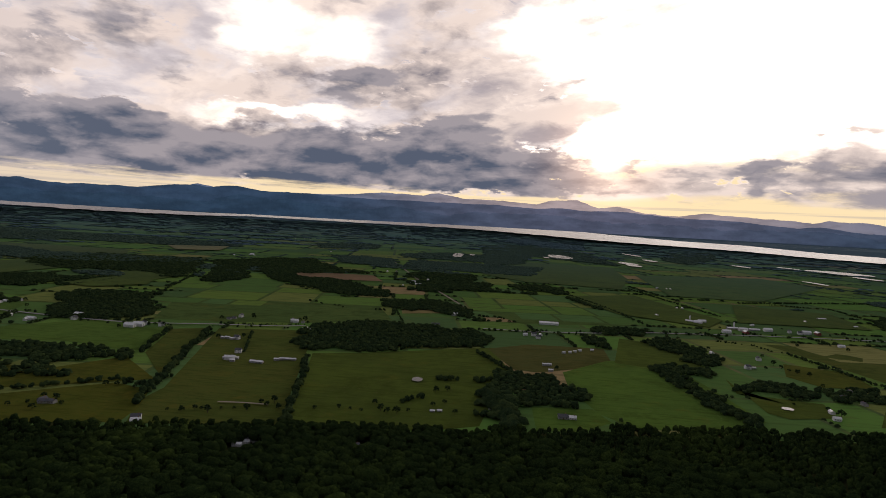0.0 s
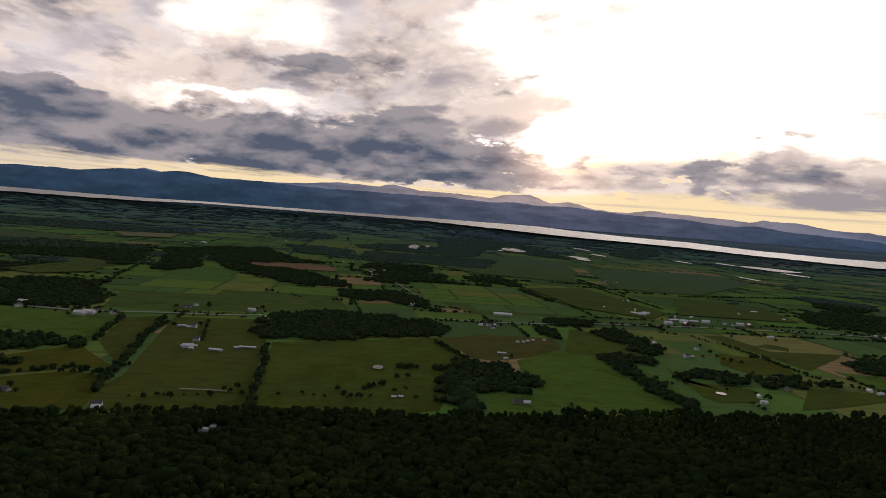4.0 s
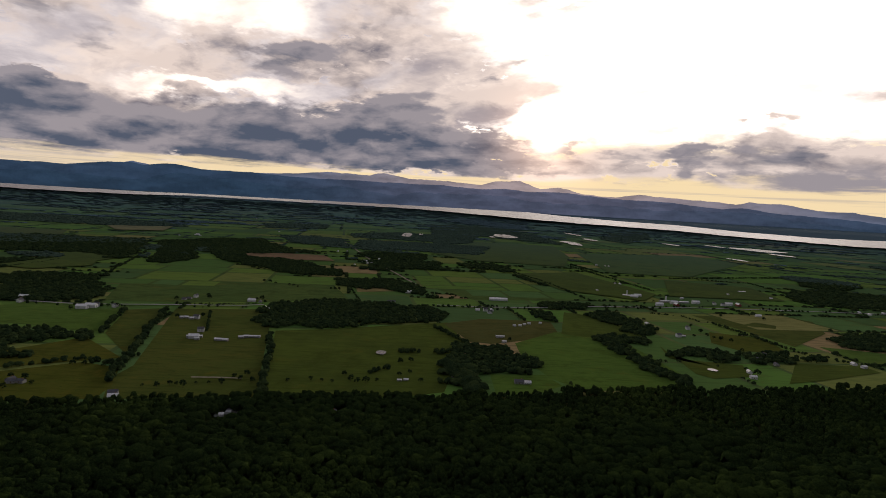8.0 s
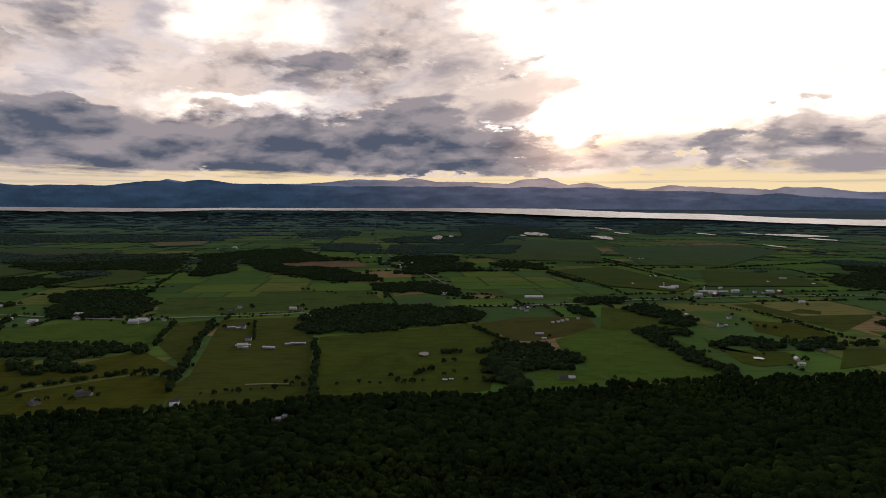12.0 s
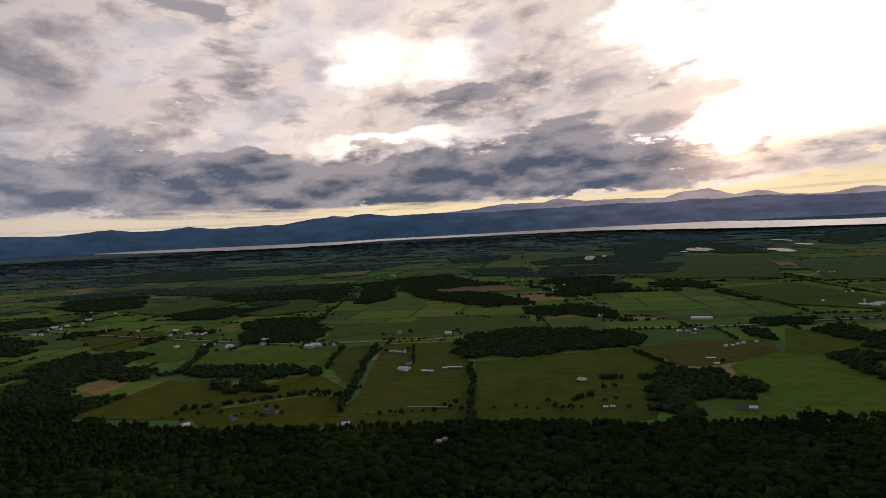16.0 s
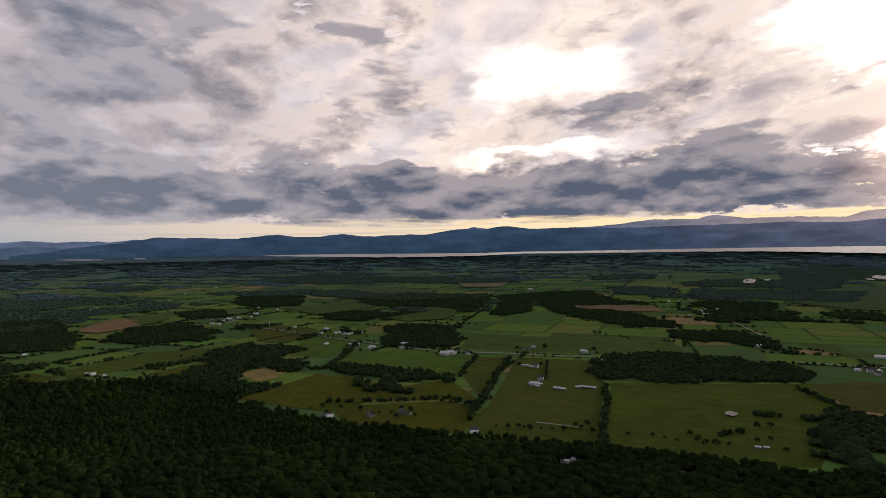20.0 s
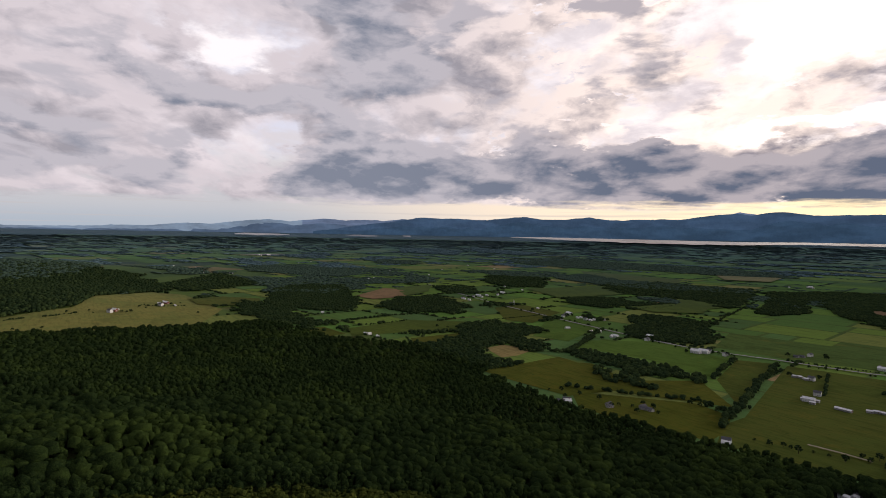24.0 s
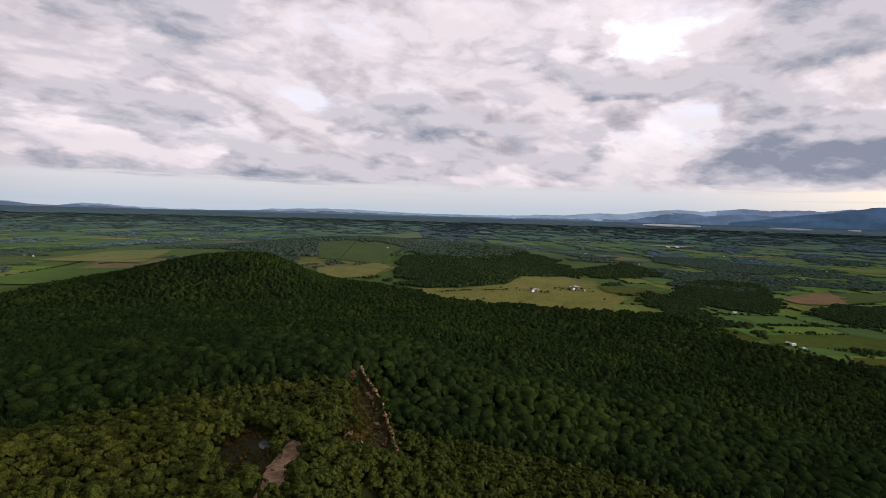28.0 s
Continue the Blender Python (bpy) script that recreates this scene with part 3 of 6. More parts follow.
# skylines: azimuth and height in degrees
FRONT_AZ = [-68, -60, -57.3, -52.5, -50.3, -46.7, -44.8, -42.7, -40.2, -38.3, -35, -31.8, -29, -27.2, -26, -25, -23.5, -21.3, -18, -15.5, -12, -10.5, -8.4, -3, 1.6, 5.7, 8.1, 10.6, 13.3, 16.6, 18.8, 24.2, 28.1, 29.8, 32, 35.5, 38.5, 41.5, 45, 60, 75]
FRONT_EL = [0.2, 1.2, 1.75, 1.62, 1.52, 1.97, 1.71, 1.71, 1.98, 1.77, 1.8, 1.83, 2.25, 2.35, 2.15, 2.4, 2.52, 2.25, 2.25, 2.2, 2.1, 2.07, 2.15, 2.12, 2.16, 1.97, 2.17, 2, 2.06, 1.84, 1.72, 1.58, 1.25, 1.42, 1.1, 0.9, 0.73, 0.35, 0.15, 0.1, 0.1]
SOUTH_AZ = [-145, -139, -135, -131, -128, -125, -121, -112, -107, -99, -94, -84, -76, -73.7, -72.9, -70.7, -69.9, -67.4, -65.7, -64.5, -61, -58.8, -55, -50]
SOUTH_EL = [0.3, 0.28, 0.3, 0, 0.18, 0.05, -0.1, 0.1, 0.2, 0.05, 0, 0.1, 0.3, 0.69, 0.89, 0.88, 0.71, 0.98, 0.95, 0.75, 1.08, 1.5, 1.3, 1]
BACK_AZ = [-145, -139, -135, -132.8, -131, -129.8, -128, -125, -121, -117, -114, -112, -107.6, -104, -99.5, -95, -88.7, -83, -79.5, -77.3, -74.6, -72.4, -70.2, -67, -64.6, -62.9, -61.1, -58.8, -52.5, -46.7, -40, -30, -27, -24.8, -20, -16.6, -12.2, -9.8, -8.4, -5.7, -4.2, -1.9, 1.5, 4, 5.6, 7, 9.4, 11.6, 13.2, 15.5, 17.4, 18.7, 20.9, 24.2, 28.1, 29.2, 30.3, 32.6, 35.5, 37.9, 41.5, 44.4, 60, 75]
BACK_EL = [0.33, 0.35, 0.4, 0.31, 0.05, 0, 0.27, 0.15, 0, -0.02, 0.05, 0.27, 0.39, 0.41, 0.25, 0.21, 0.27, 0.4, 0.8, 0.72, 1.05, 1.25, 1.1, 1.35, 1.3, 1.5, 1.38, 1.5, 1.4, 1.6, 1.6, 1.8, 2.49, 2.2, 1.9, 2.27, 2.5, 2.8, 2.8, 2.75, 3, 2.65, 2.62, 2.55, 2.44, 2.8, 2.96, 2.32, 2.62, 2.15, 1.85, 1.85, 2.18, 2, 1.82, 1.65, 1.88, 1.86, 1.43, 1.45, 0.95, 0.93, 0.7, 0.6]


def skyline(name, azs, els, r, rough, mat, label, seed):
    verts, faces, cols = [], [], 9
    step, n = 0.18, 0
    a = azs[0]
    while a <= azs[-1]:
        el = float(np.interp(a, azs, els))
        el += 2.0 * rough * noise.noise((a * 0.17, seed, 6))
        peak = 0.5 - abs(noise.noise((a * 0.42, seed, 2)))
        el += rough * (1.6 * peak + noise.noise((a * 0.55, seed, 0)) + 0.7 * noise.noise((a * 1.5, seed, 4)) + 0.45 * noise.noise((a * 4.0, seed, 8)) + 0.2 * noise.noise((a * 9.0, seed, 8)) - 0.4)
        top = EYE_Z + r * math.tan(radians(el))
        for j in range(cols):
            f = j / (cols - 1)
            rise = math.sin(min(f / 0.75, 1.0) * math.pi / 2) if f <= 0.75 else 1 - 0.4 * (f - 0.75) / 0.25
            fold = 1 + 0.35 * noise.noise((a * 1.1 + 2 * f, seed, 5 * f)) * math.sin(math.pi * min(f / 0.75, 1))
            z = 236 + (top - 236) * rise * fold
            rr = r - 50 + 60 * f
            verts.append((rr * math.sin(radians(a)), rr * math.cos(radians(a)), min(z, top)))
        a += step
        n += 1
    for i in range(n - 1):
        for j in range(cols - 1):
            p = i * cols + j
            faces.append((p, p + cols, p + cols + 1, p + 1))
    ob = new(name, mesh_of(name, verts, faces, mat, None, True))
    tagged(ob, label, "mountains", "", "structure")


def stretch(azs, els, lo, hi):
    """The part of a skyline between two azimuths."""
    keep = [(a, e) for a, e in zip(azs, els) if lo < a < hi]
    keep = [(lo, float(np.interp(lo, azs, els)))] + keep + [(hi, float(np.interp(hi, azs, els)))]
    return [k[0] for k in keep], [k[1] for k in keep]


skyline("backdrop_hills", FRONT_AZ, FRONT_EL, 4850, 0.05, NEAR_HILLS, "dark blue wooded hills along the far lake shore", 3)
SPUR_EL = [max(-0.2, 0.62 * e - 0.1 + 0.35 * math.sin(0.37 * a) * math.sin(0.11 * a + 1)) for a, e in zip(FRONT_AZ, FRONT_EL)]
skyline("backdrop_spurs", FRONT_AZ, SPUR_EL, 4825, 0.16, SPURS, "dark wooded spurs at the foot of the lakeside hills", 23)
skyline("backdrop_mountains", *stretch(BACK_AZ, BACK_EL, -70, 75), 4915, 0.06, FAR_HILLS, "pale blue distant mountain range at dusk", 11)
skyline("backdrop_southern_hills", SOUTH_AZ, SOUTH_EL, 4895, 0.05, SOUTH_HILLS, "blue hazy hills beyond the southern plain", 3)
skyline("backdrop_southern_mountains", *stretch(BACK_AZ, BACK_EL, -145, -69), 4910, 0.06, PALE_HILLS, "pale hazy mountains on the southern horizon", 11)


def cut_sheet(corners, step, lift):
    """A flat outline, cut by a grid and laid on the land."""
    bm = bmesh.new()
    bm.faces.new([bm.verts.new((x, y, 0)) for x, y in corners])
    xs, ys = [c[0] for c in corners], [c[1] for c in corners]
    for axis, vals in ((0, xs), (1, ys)):
        n = int((max(vals) - min(vals)) / step)
        for i in range(1, n + 1):
            at = min(vals) + (max(vals) - min(vals)) * i / (n + 1)
            co, no = Vector((0, 0, 0)), Vector((0, 0, 0))
            co[axis], no[axis] = at, 1
            bmesh.ops.bisect_plane(bm, geom=bm.verts[:] + bm.edges[:] + bm.faces[:], plane_co=co, plane_no=no)
    bmesh.ops.triangulate(bm, faces=bm.faces[:])
    bm.normal_update()
    layer = bm.loops.layers.uv.new("plan")
    for f in bm.faces:
        if f.normal.z < 0:
            f.normal_flip()
        for l in f.loops:
            l[layer].uv = (l.vert.co.x / 1000, l.vert.co.y / 1000)
    for v in bm.verts:
        v.co = drawn(v.co.x, v.co.y, land(v.co.x, v.co.y) + lift)
    return bm


laid = [0]
FIELD_CORNERS = []


def field(corners, mat, label):
    laid[0] += 1
    r = min(math.hypot(*c) for c in corners)
    FIELD_CORNERS.append(corners)
    lift = 0.5 + 0.02 * laid[0] + (3.0 if r > 2000 else 0.0) + (6.0 if r > 4000 else 0)
    bm = cut_sheet(corners, 120 if r < 3000 else 250, lift)
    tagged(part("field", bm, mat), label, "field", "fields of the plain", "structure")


def ribbon(points, width):
    left, right = [], []
    for i, p in enumerate(points):
        a, b = Vector(points[max(i - 1, 0)]), Vector(points[min(i + 1, len(points) - 1)])
        n = (b - a).normalized()
        n = Vector((-n.y, n.x)) * width / 2
        left.append((p[0] + n.x, p[1] + n.y))
        right.append((p[0] - n.x, p[1] - n.y))
    return left + right[::-1]


def road(points, width, label):
    laid[0] += 1
    r = min(math.hypot(*c) for c in points)
    bm = cut_sheet(ribbon(points, width), 200, 2.2 + 0.02 * laid[0] + (2 if r > 2000 else 0))
    tagged(part("road", bm, GRAVEL if "gravel" in label or "track" in label else ROAD), label, "road", "", "structure")


# ---- trees ----


def lump(rng, size, squash, seed, sub=1):
    bm = bmesh.new()
    bmesh.ops.create_icosphere(bm, subdivisions=sub, radius=size)
    for v in bm.verts:
        n = noise.noise(v.co * (1.6 / size) + Vector((seed * 3.1, seed * 1.7, 0)))
        v.co *= 1 + 0.35 * n + rng.uniform(-0.24, 0.24)
        v.co.z *= squash
    out = [v.co.copy() for v in bm.verts], [[v.index for v in f.verts] for f in bm.faces]
    bm.free()
    return out


def crown(seed, lumps, sub, trunk=True):
    """One tree of unit height with its foot at the origin: many uneven leaf clumps round a tapered trunk."""
    rng = random.Random(seed)
    verts, faces = [], []

    def join(vs, fs, at, below=False):
        base = len(verts)
        if not below:
            fs = [f for f in fs if (vs[f[1]] - vs[f[0]]).cross(vs[f[2]] - vs[f[0]]).normalized().z > -0.35]
        verts.extend([tuple(v + at) for v in vs])
        faces.extend([tuple(base + i for i in f) for f in fs])

    if lumps == 1:
        vs, fs = lump(rng, 0.42, 1.0, seed, sub)
        spin = Euler((rng.uniform(0, 3), rng.uniform(0, 3), rng.uniform(0, 3)))
        for v in vs:
            v.rotate(spin)
            v.z *= 0.95
        join(vs, fs, Vector((0, 0, 0.58)))
    else:
        for i in range(lumps):
            h = 1 - (i + 0.5) / lumps
            a = i * 2.4 + rng.uniform(-0.4, 0.4)
            spread = 0.40 * math.sqrt(max(0.0, 1 - (h - 0.1) ** 2)) * (0.35 + 0.65 * rng.random() ** 0.4)
            if i == 0:
                spread = 0.05
            vs, fs = lump(rng, rng.uniform(0.10, 0.23) * (6 / lumps + 0.48), 0.85, seed * 7 + i, sub)
            join(vs, fs, Vector((spread * math.cos(a), spread * math.sin(a), 0.36 + 0.52 * h)))
    if trunk:
        ring = [Vector((0.03 * math.cos(a), 0.03 * math.sin(a), 0)) for a in (0, 2.1, 4.2)]
        tip = [Vector((0.4 * v.x, 0.4 * v.y, 0.6)) for v in ring]
        join(ring + tip, [(0, 1, 4, 3), (1, 2, 5, 4), (2, 0, 3, 5)], Vector((0, 0, -0.03)), True)
    return verts, faces


FINE = [crown(s, 8, 0) for s in range(1, 11)]
CLUMP = [crown(s, 4, 0, False) for s in range(31, 43)]
MID = [crown(s, 2, 0) for s in range(11, 17)]


def seated(tree):
    """A far crown that reaches down to the ground all round."""
    vs, fs = tree
    return [(x, y, max(0.0, 1.25 * (z - 0.26))) for x, y, z in vs], fs


PAIR = [crown(s, 2, 0, False) for s in range(51, 61)]
LOW = [seated(crown(s, 1, 0, False)) for s in range(21, 31)]


def tri(faces):
    out = []
    for f in faces:
        out.append(f[:3])
        if len(f) == 4:
            out.append((f[0], f[2], f[3]))
    return np.array(out)


def forest(name, spots, kinds, mat, label, category, group=""):
    """Many trees in one mesh: spots are rows of true x, y, height, width factor, tint."""
    if not len(spots):
        return None
    rng = np.random.RandomState(len(spots))
    allv, allf, tints, base = [], [], [], 0
    which = rng.randint(0, len(kinds), len(spots))
    for w, (vs, fs) in enumerate(kinds):
        v, f = np.array(vs), tri(fs)
        for spot in np.asarray(spots)[which == w]:
            x, y, h, wide, tint = spot
            s = shrink(x, y)
            foot = drawn(x, y, land(x, y))
            a = rng.uniform(0, 6.28)
            c, sn = math.cos(a) * h * wide * s, math.sin(a) * h * wide * s
            q = np.empty_like(v)
            q[:, 0] = v[:, 0] * c - v[:, 1] * sn + foot.x
            q[:, 1] = v[:, 0] * sn + v[:, 1] * c + foot.y
            q[:, 2] = v[:, 2] * h * s + foot.z
            allv.append(q)
            allf.append(f + base)
            tints.append(np.clip(tint + rng.uniform(-0.22, 0.22, len(v)), 0, 1))
            base += len(v)
    verts, faces, tints = np.concatenate(allv), np.concatenate(allf), np.concatenate(tints)
    data = bpy.data.meshes.new(name)
    data.vertices.add(len(verts))
    data.vertices.foreach_set("co", verts.astype(np.float32).ravel())
    data.loops.add(faces.size)
    data.loops.foreach_set("vertex_index", faces.astype(np.int32).ravel())
    data.polygons.add(len(faces))
    data.polygons.foreach_set("loop_start", np.arange(0, faces.size, 3, dtype=np.int32))
    data.update(calc_edges=True)
    data.attributes.new("tint", "FLOAT", "POINT").data.foreach_set("value", tints.astype(np.float32))
    data.materials.append(mat)
    if kinds is FINE:
        data.shade_flat()
    ob = new(name, data)
    return tagged(ob, label, category, group, "stuff")


def tree_row(rng, x, y, low, high):
    return (x, y, rng.uniform(low, high), rng.uniform(0.9, 1.25), rng.random())


def wood(corners, label):
    rng = random.Random(len(label) + int(corners[0][0]))
    r = min(math.hypot(*c) for c in corners)
    ragged = min(60, 0.30 * min(max(c[0] for c in corners) - min(c[0] for c in corners), max(c[1] for c in corners) - min(c[1] for c in corners)))
    wave = max(30.0, 1.3 * ragged)
    step = 10.8 if r < 2600 else 18 if r < 4500 else 36 if r < 7000 else 80
    xs, ys = [c[0] for c in corners], [c[1] for c in corners]
    spots = []
    y = min(ys) - 5
    while y < max(ys) + 5:
        x = min(xs) - 5
        while x < max(xs) + 5:
            px, py = x + rng.uniform(-0.5, 0.5) * step, y + rng.uniform(-0.5, 0.5) * step
            if inside(px + ragged * noise.noise((px / wave, py / wave, 0)) + 14 * noise.noise((px / 18, py / 18, 2)), py + ragged * noise.noise((px / wave, py / wave, 5)) + 14 * noise.noise((px / 18, py / 18, 7)), corners):
                spot = tree_row(rng, px, py, step * 1.1, step * 2.0)
                if step > 10:
                    h = rng.uniform(8, 14) if step < 40 else rng.uniform(10, 16)
                    spot = (px, py, h, 1.55 * step / h, spot[4])
                spots.append(spot)
            x += step
        y += step
    kinds, mat = (MID, WOOD_LEAF) if r < 1000 else (LOW, WOOD_LEAF if r < 3500 else FAR_HAZE_LEAF if r < 7000 else HAZY_LEAF)
    return forest("wood", spots, kinds, mat, label, "wood", "woods of the plain")


def hedge(points, width, label):
    rng = random.Random(int(points[0][0]) + 3)
    spots = []
    for a, b in zip(points, points[1:]):
        a, b = Vector(a), Vector(b)
        n = max(2, int((b - a).length / 4.6))
        for i in range(n):
            if rng.random() < 0.66 + 0.5 * noise.noise((a.x + i * 0.35, a.y, 3)):
                p = a.lerp(b, (i + rng.random()) / n)
                spots.append(tree_row(rng, p.x + rng.uniform(-0.3, 0.3) * width, p.y + rng.uniform(-0.3, 0.3) * width, 0.22 * width + 1.6, 0.45 * width + 2.8))
    r = Vector(points[0]).length
    return forest("tree_row", spots, MID if r < 1600 else LOW, WOOD_LEAF if r < 3500 else FAR_HAZE_LEAF, label, "tree row", "tree rows of the plain")


field([(-310, 1275), (-200, 1315), (86, 1460), (124, 1219), (91, 1094), (60, 905), (-14, 870), (-98, 860), (-215, 842)], HAY, 'wide bright green hay field inside tree rows')
field([(-470, 900), (-470, 970), (-615, 1465), (-380, 1515), (-225, 842), (-329, 826), (-430, 808)], PASTURE, 'green pasture with farm sheds beside a tree row')
field([(75, 1445), (183, 1529), (374, 1540), (363, 1400), (312, 1326), (177, 1248), (129, 1259)], SOIL, 'dull brown ploughed field with pale bales')
field([(233, 1265), (354, 1403), (502, 1420), (535, 1029), (430, 965), (302, 945), (257, 1007), (228, 1139)], BRIGHT, 'fresh bright green meadow beside a wood')
field([(452, 1699), (539, 1657), (582, 1401), (460, 1358), (368, 1385)], HAY, 'green meadow below the main road')
field([(147, 1016), (251, 1028), (269, 967), (215, 915), (145, 905)], BRIGHT, 'small bright green clearing in the wood')
field([(-100, 2620), (423, 2666), (532, 2128), (556, 1933), (183, 1844), (75, 2020)], CROP, 'dark green crop field beyond the main road')
field([(-835, 1530), (-1350, 2900), (-1010, 2660), (-720, 2385), (-315, 2055), (-210, 1745), (-410, 1625), (-650, 1545)], CROP, 'very wide dark green crop field')
field([(-1037, 1124), (-1079, 1354), (-735, 1425), (-660, 1195), (-836, 1231), (-1005, 1192)], BRIGHT, 'bright green field beside the main road')
field([(-971, 985), (-883, 1065), (-749, 983), (-650, 1140), (-510, 1010), (-778, 869), (-854, 857)], OLIVE, 'olive green rough pasture at the foot of the hill')
field([(-742, 835), (-560, 975), (-485, 955), (-450, 870), (-440, 808), (-540, 785), (-660, 765)], OLIVE, 'olive green rough pasture below tree rows')
field([(-635, 1180), (-715, 1420), (-640, 1460), (-505, 1020)], PASTURE, 'narrow green pasture between two tree rows')
field([(-990, 3045), (-515, 3060), (-425, 2800), (-785, 2730)], RED, 'bare red-brown ploughed field')
field([(-295, 3995), (-90, 4060), (-65, 3825), (-295, 3755)], RED, 'bare red-brown ploughed strip')
field([(-220, 1995), (-70, 2045), (-70, 1945), (-200, 1885)], STUBBLE, 'pale tan stubble field')
field([(-2465, 4500), (-2080, 4785), (-1910, 4225), (-2170, 4080)], STUBBLE, 'pale tan stubble field')
field([(449, 2670), (799, 2865), (944, 2191), (821, 2002), (563, 2178)], HAY, 'open green grassland beyond the main road')
field([(1197, 2712), (1555, 2592), (1463, 2183), (984, 2160)], HAY, 'open green grassland beyond the main road')
field([(387, 5113), (1183, 5026), (1026, 3842), (811, 3140), (312, 3233), (59, 3600)], HAY, 'open green grassland')
field([(1182, 4275), (2278, 4710), (2367, 4059), (1431, 2938), (1004, 2945)], CROP, 'dark green grassland beside ponds')
field([(877, 1757), (1292, 1801), (1174, 1563), (956, 1371), (924, 1551)], PASTURE, 'green pasture below the main road')
field([(1026, 1385), (1284, 1306), (1183, 1198), (1024, 1240)], BRIGHT, 'green meadow')
field([(803, 1503), (922, 1451), (895, 1302), (775, 1293), (741, 1369)], OLIVE, 'brownish meadow beside houses')
field([(585, 1311), (559, 1196), (703, 1164), (677, 1080), (586, 1056), (562, 1081)], HAY, 'green meadow with a small pond')
field([(843, 1202), (998, 1205), (1002, 1160), (831, 1083), (726, 1044)], HAY, 'green meadow at the foot of the hill')
field([(-3348, 3860), (-2357, 3831), (-2068, 3285), (-2823, 3329)], OLIVE, 'olive green field between woods')
field([(-1781, 2861), (-1525, 3130), (-1285, 2575), (-1324, 2148)], HAY, 'green field between woods')
field([(-963, 789), (-976, 1050), (-716, 1016), (-704, 893), (-722, 804), (-863, 791)], OLIVE, 'olive green rough pasture at the foot of the hill')
field([(-1156, 956), (-1167, 1031), (-1072, 1053), (-1041, 968), (-1045, 918)], STUBBLE, 'small tan hay field in the woods')
field([(-1392, 1418), (-1479, 1664), (-1271, 1623), (-1108, 1229), (-1224, 1200)], BRIGHT, 'bright green field beside the main road')
field([(-1118, 1259), (-966, 1456), (-790, 1410), (-720, 1355), (-665, 1185), (-899, 1239)], BRIGHT, 'bright green field beside the main road')
field([(-1623, 768), (-1673, 1037), (-1521, 1230), (-1403, 1082), (-1470, 916), (-1497, 725)], HAY, 'green meadow between hedges')
field([(-1379, 857), (-1378, 1047), (-1307, 1033), (-1280, 899), (-1309, 823)], OLIVE, 'small yellowish meadow between hedges')
field([(-1701, 652), (-1682, 717), (-1537, 724), (-1526, 635)], OLIVE, 'small yellowish meadow at the wood edge')
field([(-2435, 1195), (-2721, 1515), (-2537, 1588), (-2294, 1392), (-2281, 1212)], RED, 'bare red-brown ploughed field')
field([(-2707, 1575), (-2792, 1879), (-2468, 1644), (-2334, 1416)], HAY, 'green field beside a ploughed field')
field([(-2237, -301), (-1891, -191), (-1900, 48), (-1930, 393), (-2246, 537), (-2821, 506), (-2994, 389), (-2724, 144), (-2395, 58), (-2260, -118)], GOLD, 'golden dry hay meadow on a low rise')
field([(-2619, 486), (-2671, 640), (-2518, 768), (-2297, 692), (-2355, 566), (-2418, 484)], OLIVE, 'green and yellow pasture beside the hay meadow')
field([(-3914, -1242), (-4033, -1014), (-3630, -647), (-3120, -623), (-3233, -1030)], HAY, 'green field behind the hill')
field([(-2895, -929), (-2918, -745), (-2986, -536), (-2566, -574), (-2541, -818)], GOLD, 'yellow hay field behind the hill')
field([(-7355, -1830), (-10079, -1341), (-7460, -921), (-6808, -1330)], GOLD, 'pale yellow fields far across the plain')
field([(-1940, -2029), (-2479, -2103), (-2645, -1790), (-2167, -1632), (-1936, -1718)], BRIGHT, 'bright green field behind the hill')
field([(-2842, -2509), (-3601, -2587), (-3777, -2240), (-2873, -1899)], GOLD, 'yellowish hay fields far across the plain')
field([(-2646, -2866), (-3108, -2744), (-2679, -2416), (-2273, -2464)], OLIVE, 'pale green field far across the plain')
field([(-1703, -1860), (-1891, -1718), (-1773, -1581), (-1513, -1591), (-1487, -1631)], HAY, 'green field at the foot of the hill')
field([(-2856, -824), (-3169, -664), (-2982, -511), (-2590, -594), (-2478, -717)], GOLD, 'yellow hay field behind the hill')
field([(-3718, -1053), (-4026, -843), (-3796, -574), (-3229, -675), (-3205, -894)], HAY, 'green field behind the hill')
field([(-1796, 1530), (-1813, 1705), (-1556, 1677), (-1412, 1382), (-1502, 1335)], OLIVE, 'olive field beside the village road')
field([(-2337, 2232), (-2276, 2815), (-1873, 2587), (-1917, 2061)], HAY, 'green field beyond the village')
field([(-1526, 2068), (-1460, 2675), (-1240, 2175), (-1354, 2014)], HAY, 'green field beyond the round wood')
wood([(-346, 3414), (27, 3455), (7, 3030), (-216, 3004), (-331, 3101)], 'dark wood beside a bare field')
wood([(-685, 5285), (-239, 5963), (285, 5816), (376, 4787), (228, 4699), (-147, 4758), (-579, 4828)], 'long hazy wood behind a pale barn')
wood([(-1131, 4583), (-608, 4503), (-494, 3780), (-841, 3793)], 'dark wood belt across the plain')
wood([(-490, 4444), (-6, 4497), (554, 4469), (353, 3606), (-7, 3681), (-403, 3812)], 'broad dark wood across the plain')
wood([(-1382, 3839), (-1045, 3745), (-744, 3268), (-917, 2985), (-1089, 3014)], 'dark wood above a bare reddish field')
wood([(508, 10148), (1481, 7272), (1357, 5377), (883, 5866), (398, 6716)], 'hazy wood towards the lake')
wood([(1023, 16862), (2144, 11709), (1699, 9038), (588, 11695)], 'thin hazy wood near the lake shore')
wood([(-1794, 6475), (-1147, 6998), (-1011, 5971), (-1505, 5526)], 'thin hazy wood far out on the plain')
